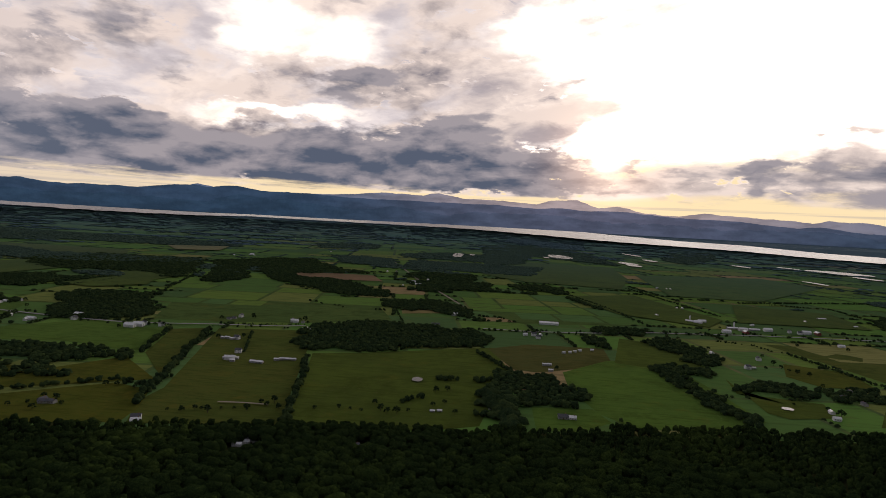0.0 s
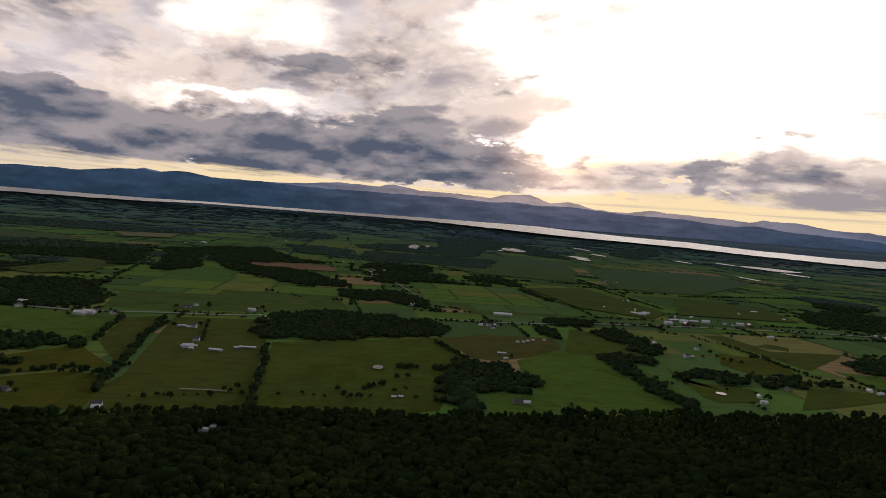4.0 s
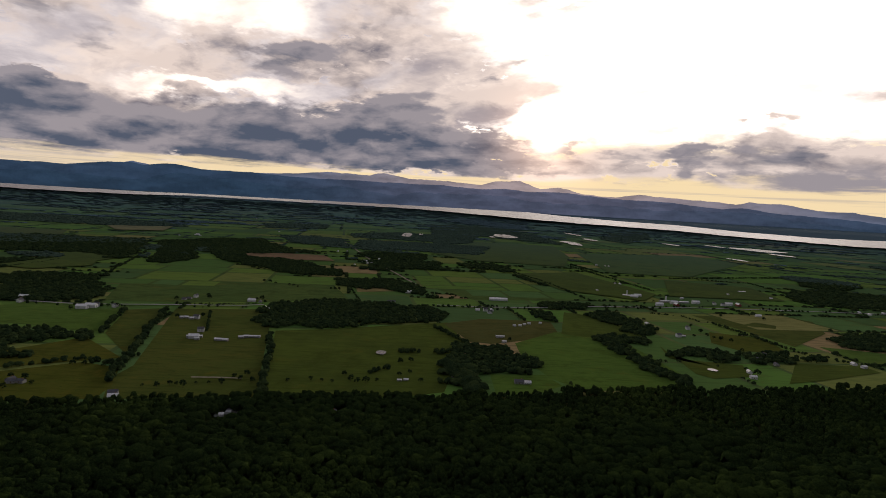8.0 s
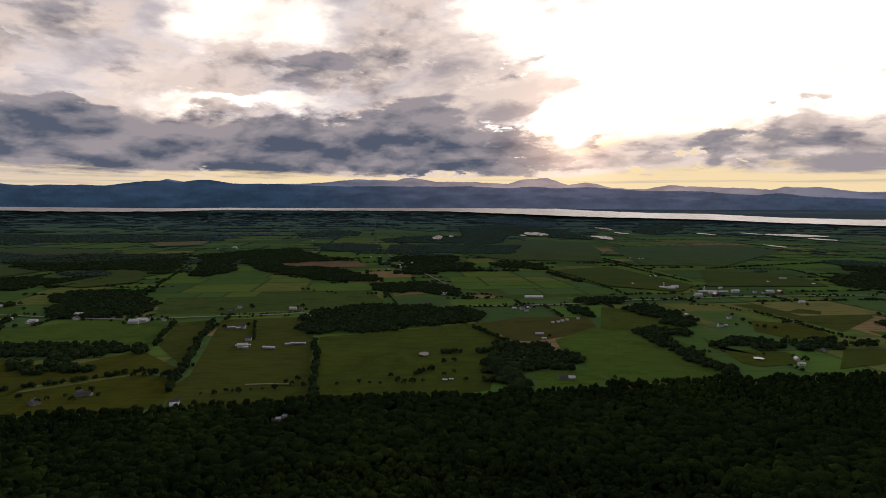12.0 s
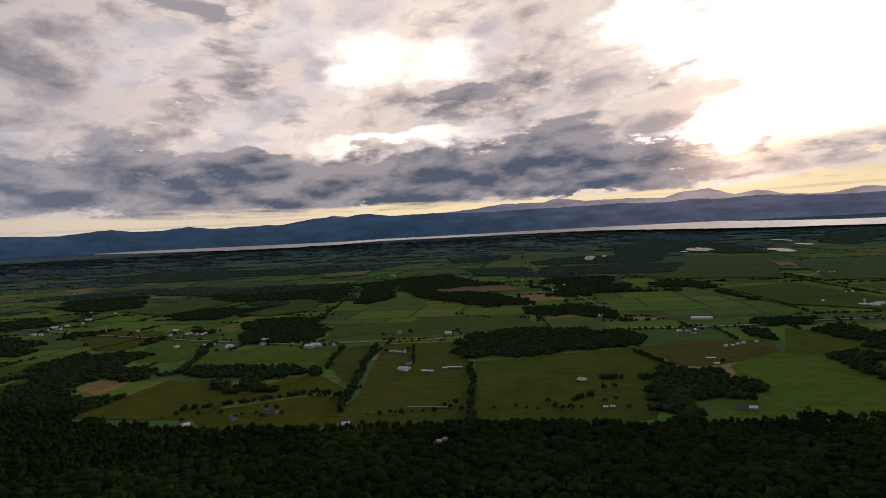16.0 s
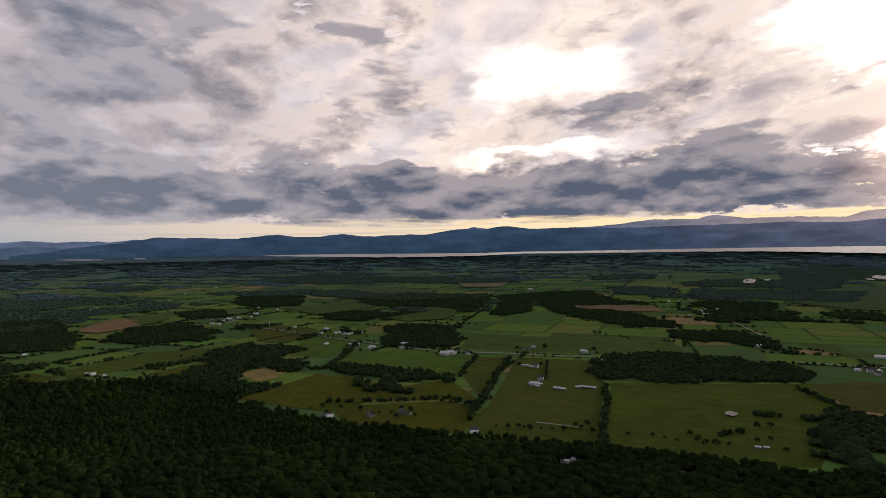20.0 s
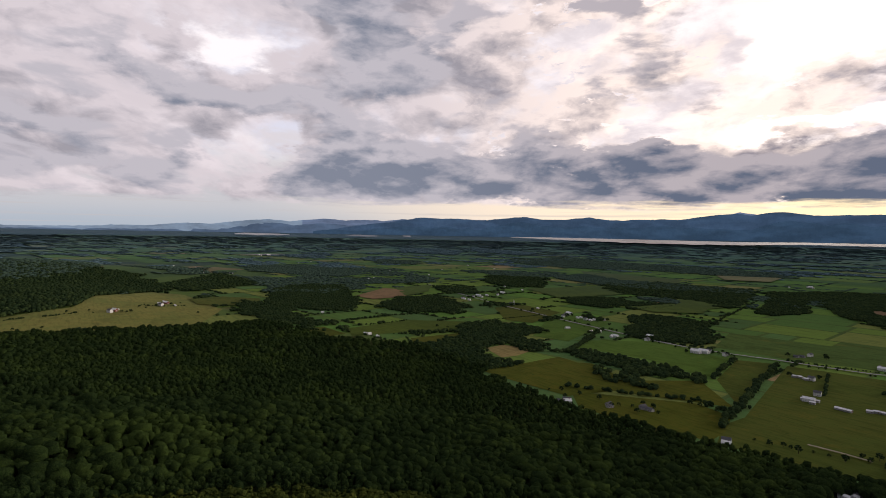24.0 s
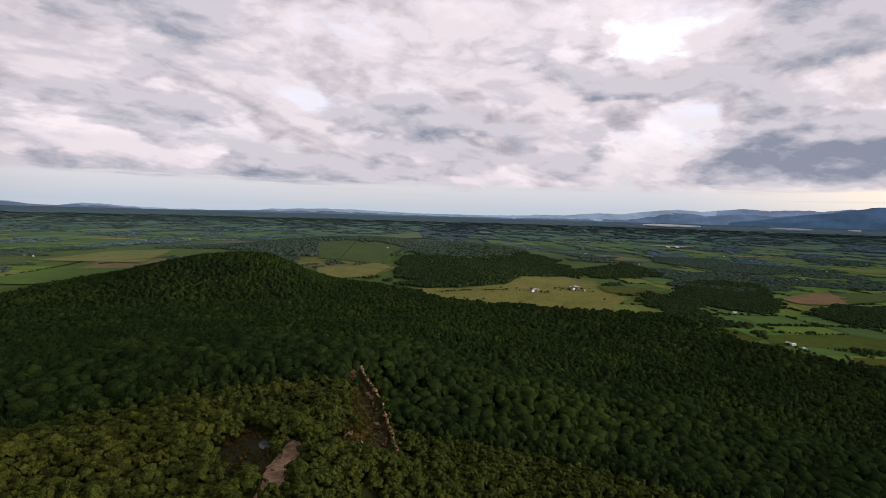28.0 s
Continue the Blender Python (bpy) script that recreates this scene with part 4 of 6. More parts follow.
wood([(-5401, 4839), (-5889, 6396), (-4369, 5681), (-3304, 4376), (-3838, 4156), (-4787, 4330)], 'broad bluish wood far out on the plain')
wood([(-4483, 5713), (-3694, 5736), (-2510, 5539), (-2040, 4942), (-2525, 4628), (-3459, 4583)], 'long bluish wood far out on the plain')
wood([(-2400, 3010), (-2237, 3108), (-2338, 3426), (-1724, 3466), (-1449, 2979), (-1611, 2619), (-1926, 2535), (-2215, 2746)], 'dark wood between hay fields')
wood([(-3268, 2709), (-2931, 2979), (-2371, 2403), (-2560, 2204), (-2878, 2381)], 'dark wood above the village')
wood([(-5866, 3151), (-5397, 3446), (-4689, 2989), (-5077, 2723)], 'thin dark wood on the plain')
wood([(-2734, 1831), (-2582, 2042), (-2249, 1813), (-2393, 1692)], 'dark wood behind the village houses')
wood([(-10948, 6453), (-8868, 6661), (-6907, 5124), (-8224, 4961)], 'thin bluish wood far out on the plain')
wood([(-11251, 8831), (-7535, 7411), (-6496, 6132), (-8681, 6807)], 'narrow bluish wood far out on the plain')
wood([(-1837, 2931), (-1750, 3579), (-1479, 3123), (-1254, 2421), (-1441, 2575), (-1589, 2608)], 'dark wood with a ragged edge')
wood([(-1900, 2115), (-1829, 2265), (-1591, 2209), (-1552, 1935), (-1707, 1908)], 'dark oval wood in a hay field')
wood([(-1573, 3397), (-1376, 3825), (-1141, 4013), (-765, 3343), (-557, 3234), (-1035, 2836), (-1198, 3209), (-1282, 2868)], 'dark wood belt behind a bare reddish field')
wood([(143, 8973), (1104, 9721), (1740, 9220), (724, 6826), (380, 4735), (99, 4429)], 'dark wood below the lake')
wood([(3197, 9542), (4896, 12386), (3629, 8888), (2369, 6391), (2246, 7003)], 'hazy wood towards the lake')
wood([(2074, 3021), (2339, 2890), (1999, 2628), (1941, 2790)], 'small dark wood in the meadows')
wood([(3759, 4631), (4190, 4683), (3987, 4045), (3574, 3901)], 'hazy wood near the lake shore')
wood([(-1097, 1471), (-1333, 1836), (-1298, 1934), (-1090, 1965), (-965, 1765), (-875, 1565), (-939, 1478)], 'round dense dark green wood beside the road')
wood([(-400, 1450), (-405, 1610), (-290, 1690), (-130, 1690), (-35, 1680), (97, 1595), (107, 1499), (-30, 1445), (-105, 1370), (-225, 1310), (-355, 1310)], 'large dense dark green wood below the road')
wood([(-1185, 3160), (-1090, 3190), (-850, 2815), (-580, 2735), (-320, 2370), (-310, 2235), (-470, 2230), (-740, 2460), (-885, 2575)], 'dense dark green broadleaf wood on the plain')
wood([(-320, 2155), (-175, 2230), (-45, 2165), (64, 1955), (54, 1840), (-65, 1935), (-265, 1985)], 'dense dark green broadleaf wood on the plain')
wood([(-305, 2860), (-65, 3085), (107, 2955), (75, 2745), (-155, 2650)], 'dense dark green broadleaf wood on the plain')
wood([(199, 2974), (365, 3117), (482, 2970), (429, 2716), (269, 2783)], 'dense dark green broadleaf wood on the plain')
wood([(-1052, 1104), (-950, 1168), (-869, 1205), (-836, 1220), (-787, 1178), (-653, 1164), (-624, 1147), (-622, 1110), (-703, 1105), (-727, 1080), (-690, 1005), (-715, 985), (-820, 1062), (-953, 1077)], 'long dark belt of trees between two fields')
wood([(-856, 1031), (-834, 1048), (-765, 1000), (-745, 955), (-793, 974)], 'small round clump of dark trees in a field')
wood([(65, 1110), (106, 1198), (171, 1236), (211, 1175), (239, 1077), (251, 1005), (197, 1035), (143, 1013), (103, 1047)], 'dense dark green broadleaf wood on the plain')
wood([(55, 1085), (112, 1050), (122, 975), (116, 900), (95, 892), (82, 960)], 'dense dark green broadleaf wood on the plain')
wood([(443, 1363), (481, 1407), (511, 1094), (522, 1004), (489, 990), (467, 1087)], 'narrow wedge of dark trees beside a meadow')
wood([(450, 1354), (501, 1393), (591, 1366), (581, 1321), (460, 1313)], 'dense dark green broadleaf wood on the plain')
wood([(515, 1680), (615, 1747), (656, 1520), (603, 1408), (570, 1420)], 'dark green wood below the main road')
wood([(579, 1241), (665, 1300), (734, 1264), (703, 1194), (574, 1206)], 'dense dark green broadleaf wood on the plain')
wood([(754, 1259), (880, 1287), (864, 1237), (813, 1183), (733, 1189)], 'dense dark green broadleaf wood on the plain')
wood([(1178, 1538), (1324, 1585), (1416, 1449), (1310, 1331), (1091, 1384)], 'dense dark green broadleaf wood on the plain')
wood([(1658, 2480), (1925, 2646), (2208, 2518), (1912, 2152), (1671, 2065), (1519, 2217)], 'dense dark green broadleaf wood on the plain')
wood([(355, 1696), (401, 1660), (390, 1505), (374, 1540), (334, 1621)], 'dense dark green broadleaf wood on the plain')
wood([(382, 1816), (490, 1884), (581, 1862), (535, 1768), (381, 1736)], 'dense dark green broadleaf wood on the plain')
wood([(2125, 3263), (2330, 3285), (2430, 3014), (2248, 2852), (2035, 2990)], 'dense dark green broadleaf wood on the plain')
wood([(-1922, 2071), (-1792, 2308), (-1615, 2254), (-1573, 2066), (-1738, 1996)], 'dense dark green broadleaf wood on the plain')
wood([(-2963, 3074), (-3062, 3606), (-2519, 3328), (-1885, 3440), (-1700, 3495), (-1555, 3195), (-2113, 2848), (-2618, 2952)], 'dense dark green broadleaf wood on the plain')
wood([(-1135, 2385), (-1355, 3000), (-1300, 3200), (-1025, 2655), (-1045, 2370)], 'dense dark green broadleaf wood on the plain')
wood([(-1519, 1155), (-1517, 1295), (-1387, 1307), (-1276, 1300), (-1229, 1185), (-1263, 1084), (-1251, 954)], 'dense dark green broadleaf wood on the plain')
wood([(-2033, 1081), (-2303, 1367), (-2241, 1573), (-1839, 1425), (-1696, 1262), (-1854, 1149)], 'dense dark green broadleaf wood on the plain')
wood([(-2735, 879), (-2914, 1121), (-2575, 1192), (-2244, 1113), (-1991, 942), (-2104, 810), (-2288, 737)], 'dense dark green broadleaf wood on the plain')
wood([(-2235, 558), (-2207, 708), (-2038, 761), (-1847, 709), (-1966, 632)], 'dense dark green broadleaf wood on the plain')
wood([(-3113, 748), (-2984, 540), (-3293, 440), (-4102, 991), (-3252, 981)], 'dense dark green broadleaf wood on the plain')
wood([(-5075, 1435), (-5078, 1960), (-4348, 1963), (-3768, 1962), (-3572, 1611), (-3978, 1369), (-4381, 1237)], 'dense dark green broadleaf wood on the plain')

wood([(-1405, 1046), (-1313, 1190), (-1145, 1150), (-1052, 1104), (-1051, 1040), (-1180, 1010), (-1110, 890), (-970, 900), (-978, 830), (-1100, 800), (-1300, 850), (-1334, 1000)], 'dark woodland reaching out from the foot of the ridge')
wood([(-2500, 640), (-2294, 794), (-1828, 740), (-1620, 690), (-1700, 640), (-1950, 570), (-2250, 600)], 'dark woodland along the lane below the ridge')
wood([(-2858, 930), (-3100, 1120), (-2985, 1400), (-2370, 1160), (-2040, 1000), (-2060, 840), (-2397, 832)], 'broad dark woodland between the farms')
hedge([(-465, 880), (-510, 1039), (-572, 1236), (-626, 1434)], 16, 'thick straight row of dark trees between two fields')
hedge([(-312, 1240), (-268, 1068), (-221, 850)], 14, 'straight row of dark trees running down to the forest')
hedge([(-720, 1415), (-680, 1290), (-640, 1175)], 16, 'row of dark green trees between two fields')
hedge([(-1085, 1980), (-1215, 2400), (-1390, 2955)], 14, 'row of dark green trees between two fields')
hedge([(-768, 854), (-640, 937), (-570, 995), (-480, 965)], 12, 'row of dark green trees between two fields')
hedge([(-530, 1475), (-450, 1240)], 6, 'row of dark green trees between two fields')
hedge([(54, 1390), (91, 1310), (129, 1229)], 12, 'row of dark green trees between two fields')
hedge([(450, 2760), (534, 2439), (574, 2208), (608, 1937)], 16, 'row of dark green trees between two fields')
hedge([(857, 3214), (906, 2827), (944, 2516), (976, 2295)], 18, 'row of dark green trees between two fields')
hedge([(1274, 2816), (1581, 2956), (1832, 3067), (2304, 3246)], 20, 'row of dark green trees between two fields')
hedge([(876, 1652), (898, 1506), (920, 1316), (964, 1241), (1038, 1205)], 16, 'row of dark green trees between two fields')
hedge([(1409, 2829), (1673, 2795), (1642, 2460)], 14, 'row of dark green trees between two fields')
hedge([(-1007, 1100), (-1052, 1216), (-1116, 1352)], 12, 'row of dark green trees between two fields')
hedge([(-30, 1140), (-10, 1140), (16, 1150)], 14, 'row of dark green trees between two fields')
hedge([(43, 1140), (81, 1160), (97, 1159)], 16, 'row of dark green trees between two fields')
hedge([(-75, 985), (-55, 1010), (-35, 1020)], 10, 'row of dark green trees between two fields')
hedge([(-640, 1520), (-550, 1545), (-430, 1585)], 8, 'row of dark green trees between two fields')
hedge([(-240, 1990), (-205, 1850), (-180, 1740)], 10, 'row of dark green trees between two fields')
hedge([(-1458, 2056), (-1443, 2184), (-1459, 2362)], 14, 'row of dark green trees between two fields')
hedge([(43, 950), (70, 955)], 14, 'row of dark green trees between two fields')
hedge([(742, 1754), (832, 1727), (850, 1642)], 10, 'row of dark green trees between two fields')
hedge([(-1784, 845), (-1812, 1010), (-1785, 1180), (-1783, 1356)], 12, 'row of dark green trees between two fields')
hedge([(-1668, 767), (-1650, 898), (-1673, 1037)], 12, 'row of dark green trees between two fields')
hedge([(-1459, 851), (-1421, 941), (-1408, 1072), (-1319, 1128)], 14, 'row of dark green trees between two fields')
hedge([(-1399, 852), (-1314, 818), (-1241, 945)], 14, 'row of dark green trees between two fields')
hedge([(-1007, 1130), (-1122, 1336), (-1186, 1482)], 12, 'row of dark green trees between two fields')
hedge([(-1334, 1143), (-1537, 1315), (-1535, 1561)], 10, 'row of dark green trees between two fields')
hedge([(-2460, 279), (-2401, 340), (-2408, 435)], 12, 'row of dark green trees between two fields')
hedge([(-2142, -216), (-2183, -137), (-2214, -72)], 14, 'row of dark green trees between two fields')
hedge([(-2215, -27), (-2272, 72)], 14, 'row of dark green trees between two fields')
hedge([(-2519, -648), (-2696, -571), (-3041, -547)], 12, 'row of dark green trees between two fields')
hedge([(-2319, -2095), (-2588, -2155), (-2857, -2234)], 14, 'row of dark green trees between two fields')
hedge([(-2780, -2083), (-3056, -2022), (-3277, -1946)], 14, 'row of dark green trees between two fields')
hedge([(-3205, -894), (-3954, -982)], 12, 'row of dark green trees between two fields')
def roadside(points, label, seed, share=0.5):
    """Broken rows of small trees and bushes on both sides of a road."""
    rng = random.Random(seed)
    spots = []
    for a, b in zip(points, points[1:]):
        length = math.hypot(b[0] - a[0], b[1] - a[1])
        ux, uy = (b[0] - a[0]) / length, (b[1] - a[1]) / length
        along = 0.0
        while along < length:
            for side in (-1, 1):
                x, y = a[0] + ux * along, a[1] + uy * along
                if rng.random() < share and noise.noise((x / 90, y / 90, 3 + side)) > -0.12:
                    off = side * rng.uniform(9, 22)
                    h = rng.uniform(4, 12)
                    spots.append((x - uy * off, y + ux * off, h, rng.uniform(0.8, 1.2), rng.random()))
            along += rng.uniform(7, 16)
    forest("roadside_trees", spots, LOW, WOOD_LEAF, label, "trees", "roadside trees")


MAIN_ROAD = [(64, 1700), (204, 1703), (386, 1745), (591, 1822), (929, 1896), (1340, 1950), (1940, 1997)]
VILLAGE_ROAD = [(-2841, 1890), (-2319, 1732), (-1860, 1610), (-1584, 1561), (-1371, 1518), (-1147, 1482), (-981, 1457),
                (-860, 1451), (-746, 1475), (-654, 1500), (-529, 1523), (-464, 1540), (-420, 1565)]
road(MAIN_ROAD, 10, 'pale grey paved main road')
road(VILLAGE_ROAD, 9, 'pale grey paved main road through the village')
roadside(MAIN_ROAD, 'small dark trees and bushes along the paved main road', 3)
roadside(VILLAGE_ROAD, 'small dark trees and bushes along the village road', 5, 0.4)
road([(-555, 4120), (-255, 2925), (-110, 2455), (-5, 2100)], 9, 'pale straight gravel lane')
road([(-350, 915), (-310, 920), (-270, 920)], 5, 'pale winding farm track')

# ---- the wooded ridge ----
SHOULDER = [(-606, -156), (-545, -127), (-490, -105), (-430, -85), (-370, -67), (-342, -64), (-334, -71), (-346, -88), (-362, -104), (-392, -119), (-450, -127), (-535, -151), (-590, -167)]
LEDGE = [(-316, -129), (-307, -115), (-294, -116), (-284, -111), (-268, -115), (-254, -109), (-240, -110), (-236, -120), (-254, -122), (-268, -127), (-290, -128)]
MARSH = [(-326, -159), (-320, -145), (-298, -132), (-262, -127), (-248, -133), (-252, -143), (-285, -160), (-308, -169)]
BARE = [SHOULDER, LEDGE, MARSH]
CLEARINGS = [(-237, 754, 26), (-231, 762, 22), (-93, 800, 15), (-440, 843, 16), (-679, 781, 18), (-702, 775, 18), (-717, 781, 15), (-433, 842, 14)]


RIDGE_TREES = {}


def ridge_tree(i, x, y, h, wide, tint):
    """One of the nearest broadleaf trees of the ridge, with trunk and clumped crown."""
    key = (i % 8, min(2, int(tint * 3)))
    m = Matrix.LocRotScale((x, y, land(x, y)), Euler((0, 0, 2.4 * i)), None)
    size = (h * wide, h * wide, h)
    if key in RIDGE_TREES:
        copy_thing(RIDGE_TREES[key], m).scale = size
        return
    ob = new("tree")
    vs, fs = crown(60 + key[0], 16, 0, False)
    data = mesh_of("crown", vs, fs, LIT_TOP_LEAF)
    data.attributes.new("tint", "FLOAT", "POINT").data.foreach_set("value", np.full(len(vs), (0.15, 0.5, 0.9)[key[1]], np.float32))
    leaves = new("crown", data)
    leaves.parent = ob
    bm = bmesh.new()
    bmesh.ops.create_cone(bm, segments=7, radius1=0.032, radius2=0.012, depth=0.66, cap_ends=True, matrix=Matrix.Translation((0, 0, 0.31)))
    for j in range(3):
        tilt = Matrix.Translation((0, 0, 0.36 + 0.07 * j)) @ Euler((0.7, 0, 2.1 * j)).to_matrix().to_4x4() @ Matrix.Translation((0, 0, 0.12))
        bmesh.ops.create_cone(bm, segments=5, radius1=0.013, radius2=0.005, depth=0.26, cap_ends=True, matrix=tilt)
    part("trunk", bm, BARK, ob)
    ob.matrix_basis = m
    ob.scale = size
    tagged(ob, ("dark green broadleaf tree on the ridge top", "green broadleaf tree on the ridge top", "yellowish green broadleaf tree on the ridge top")[key[1]], "tree", "trees of the ridge top")
    RIDGE_TREES[key] = ob


def ridge_forest():
    rng = random.Random(5)
    fine, mid, low, clumps, pairs = [], [], [], [], []
    bands = ((0, 540, 6.6), (540, 1300, 7.7), (1300, 3600, 13.6))
    for r0, r1, step in bands:
        y = -1700
        while y < 1500:
            x = -3000
            while x < 2700:
                px, py = x + rng.uniform(-0.7, 0.7) * step, y + rng.uniform(-0.7, 0.7) * step
                x += step
                r = math.hypot(px, py)
                if not r0 <= r < r1 or not inside(px, py + 25 * noise.noise((px / 60, py / 60, 1)), RIDGE_EDGE):
                    continue
                turn = math.degrees(math.atan2(px, py))
                hidden = turn > 58 or turn < -147
                if hidden and r > 200 and rng.random() < (0.74 if r < 750 else 0.93):
                    continue
                if any(inside(px, py, c) for c in BARE) and rng.random() < 0.95:
                    continue
                if any(math.hypot(px - cx, py - cy + 10) < cr for cx, cy, cr in CLEARINGS):
                    continue
                low_growth = 0.8 if -350 < px < -240 and -95 < py < -30 else 1.0
                if -620 < px < -330 and -14 < py - float(np.interp(px, RIM_X, RIM_Y)) < 26:
                    low_growth = 0.6
                patch = 0.5 + 1.1 * noise.noise((px / 150, py / 150, 2)) + 0.5 * noise.noise((px / 40, py / 40, 6))
                spot = (px, py, rng.uniform(0.9, 2.1) * min(step, 9.5) * low_growth, rng.uniform(0.75, 1.3), min(1, max(0, 0.6 * patch + 0.5 * rng.random() - 0.1)))
                if hidden and r > 200:
                    spot = (px, py, spot[2] * 1.6, 1.5, spot[4])
                if r0 == 0:
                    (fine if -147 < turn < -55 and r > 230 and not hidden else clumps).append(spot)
                elif r0 == 540 and (not hidden or r < 750):
                    spot = (px, py, spot[2], spot[3] * (1.0 if hidden else 0.80), spot[4])
                    (clumps if r < 580 else pairs if r < 850 and not hidden else mid).append(spot)
                else:
                    low.append(spot)
            y += step
    for i in range(110):
        px, py = rng.uniform(-318, -225), rng.uniform(-98, -58)
        fine.append((px, py, rng.uniform(6, 11), rng.uniform(0.9, 1.3), rng.random()))
    fine.sort(key=lambda t: math.hypot(t[0], t[1]) + (0 if -135 < math.degrees(math.atan2(t[0], t[1])) < -75 else 500))
    for i, spot in enumerate(fine[:150]):
        ridge_tree(i, *spot)
    fine = fine[150:]
    forest("near_forest", fine, FINE, LIT_TOP_LEAF, "dense green broadleaf forest on the ridge top", "forest")
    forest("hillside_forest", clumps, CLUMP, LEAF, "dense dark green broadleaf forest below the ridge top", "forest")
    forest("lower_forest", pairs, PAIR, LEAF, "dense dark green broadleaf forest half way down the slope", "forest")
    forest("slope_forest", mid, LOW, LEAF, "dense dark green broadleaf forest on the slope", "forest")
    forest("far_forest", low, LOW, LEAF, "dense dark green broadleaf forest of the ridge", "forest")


ridge_forest()


# ---- the patchwork of fields beyond the road ----


def patch_material():
    m = bpy.data.materials.new("patchwork_grass")
    m.use_nodes = True
    k = Nodes(m.node_tree)
    plan = k.plan()
    pick = k.add("ShaderNodeNewGeometry").outputs["Random Per Island"]
    ramp = k.add("ShaderNodeValToRGB")
    ramp.color_ramp.interpolation = "CONSTANT"
    stops = ramp.color_ramp.elements
    stops[0].position, stops[0].color = 0.0, (0.074, 0.151, 0.039, 1)
    stops[1].position, stops[1].color = 0.985, (0.312, 0.218, 0.112, 1)
    for p, c in ((0.16, (0.106, 0.192, 0.039)), (0.34, (0.062, 0.125, 0.044)), (0.50, (0.126, 0.198, 0.039)), (0.64, (0.094, 0.198, 0.039)), (0.76, (0.162, 0.192, 0.052)), (0.87, (0.079, 0.160, 0.052)), (0.95, (0.228, 0.218, 0.078))):
        stops.new(p).color = (*c, 1)
    k.put(ramp.inputs[0], pick)
    c = ramp.outputs[0]
    px, py, pz = k.split(plan)
    rows = k.noise(k.vec(k.math("MULTIPLY", px, 10.0), k.math("MULTIPLY", py, 60.0), 0.0), 1.0, 4.0, 0.7)
    c = k.mix(k.math("MULTIPLY", k.ramp(rows, 0.45, 0.68), 0.5), c, (0.045, 0.072, 0.022))
    c = k.mix(k.math("MULTIPLY", k.ramp(k.noise(plan, 14.0, 5.0, 0.7), 0.55, 0.75), 0.4), c, (0.14, 0.14, 0.04))
    # Far patches fade to haze blue, painted into the base colour.
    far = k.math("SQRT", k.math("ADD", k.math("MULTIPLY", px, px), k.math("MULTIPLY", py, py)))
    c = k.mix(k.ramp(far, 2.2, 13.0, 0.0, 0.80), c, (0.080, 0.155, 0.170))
    b = k.add("ShaderNodeBsdfPrincipled")
    k.put(b.inputs["Base Color"], c)
    b.inputs["Roughness"].default_value = 1.0
    b.inputs["Sheen Weight"].default_value = 0.075
    b.inputs["Sheen Roughness"].default_value = 0.5
    b.inputs["Sheen Tint"].default_value = (0.55, 0.66, 0.24, 1)
    b.inputs["Specular IOR Level"].default_value = 0.0
    out = k.add("ShaderNodeOutputMaterial")
    k.put(out.inputs[0], b.outputs[0])
    return m


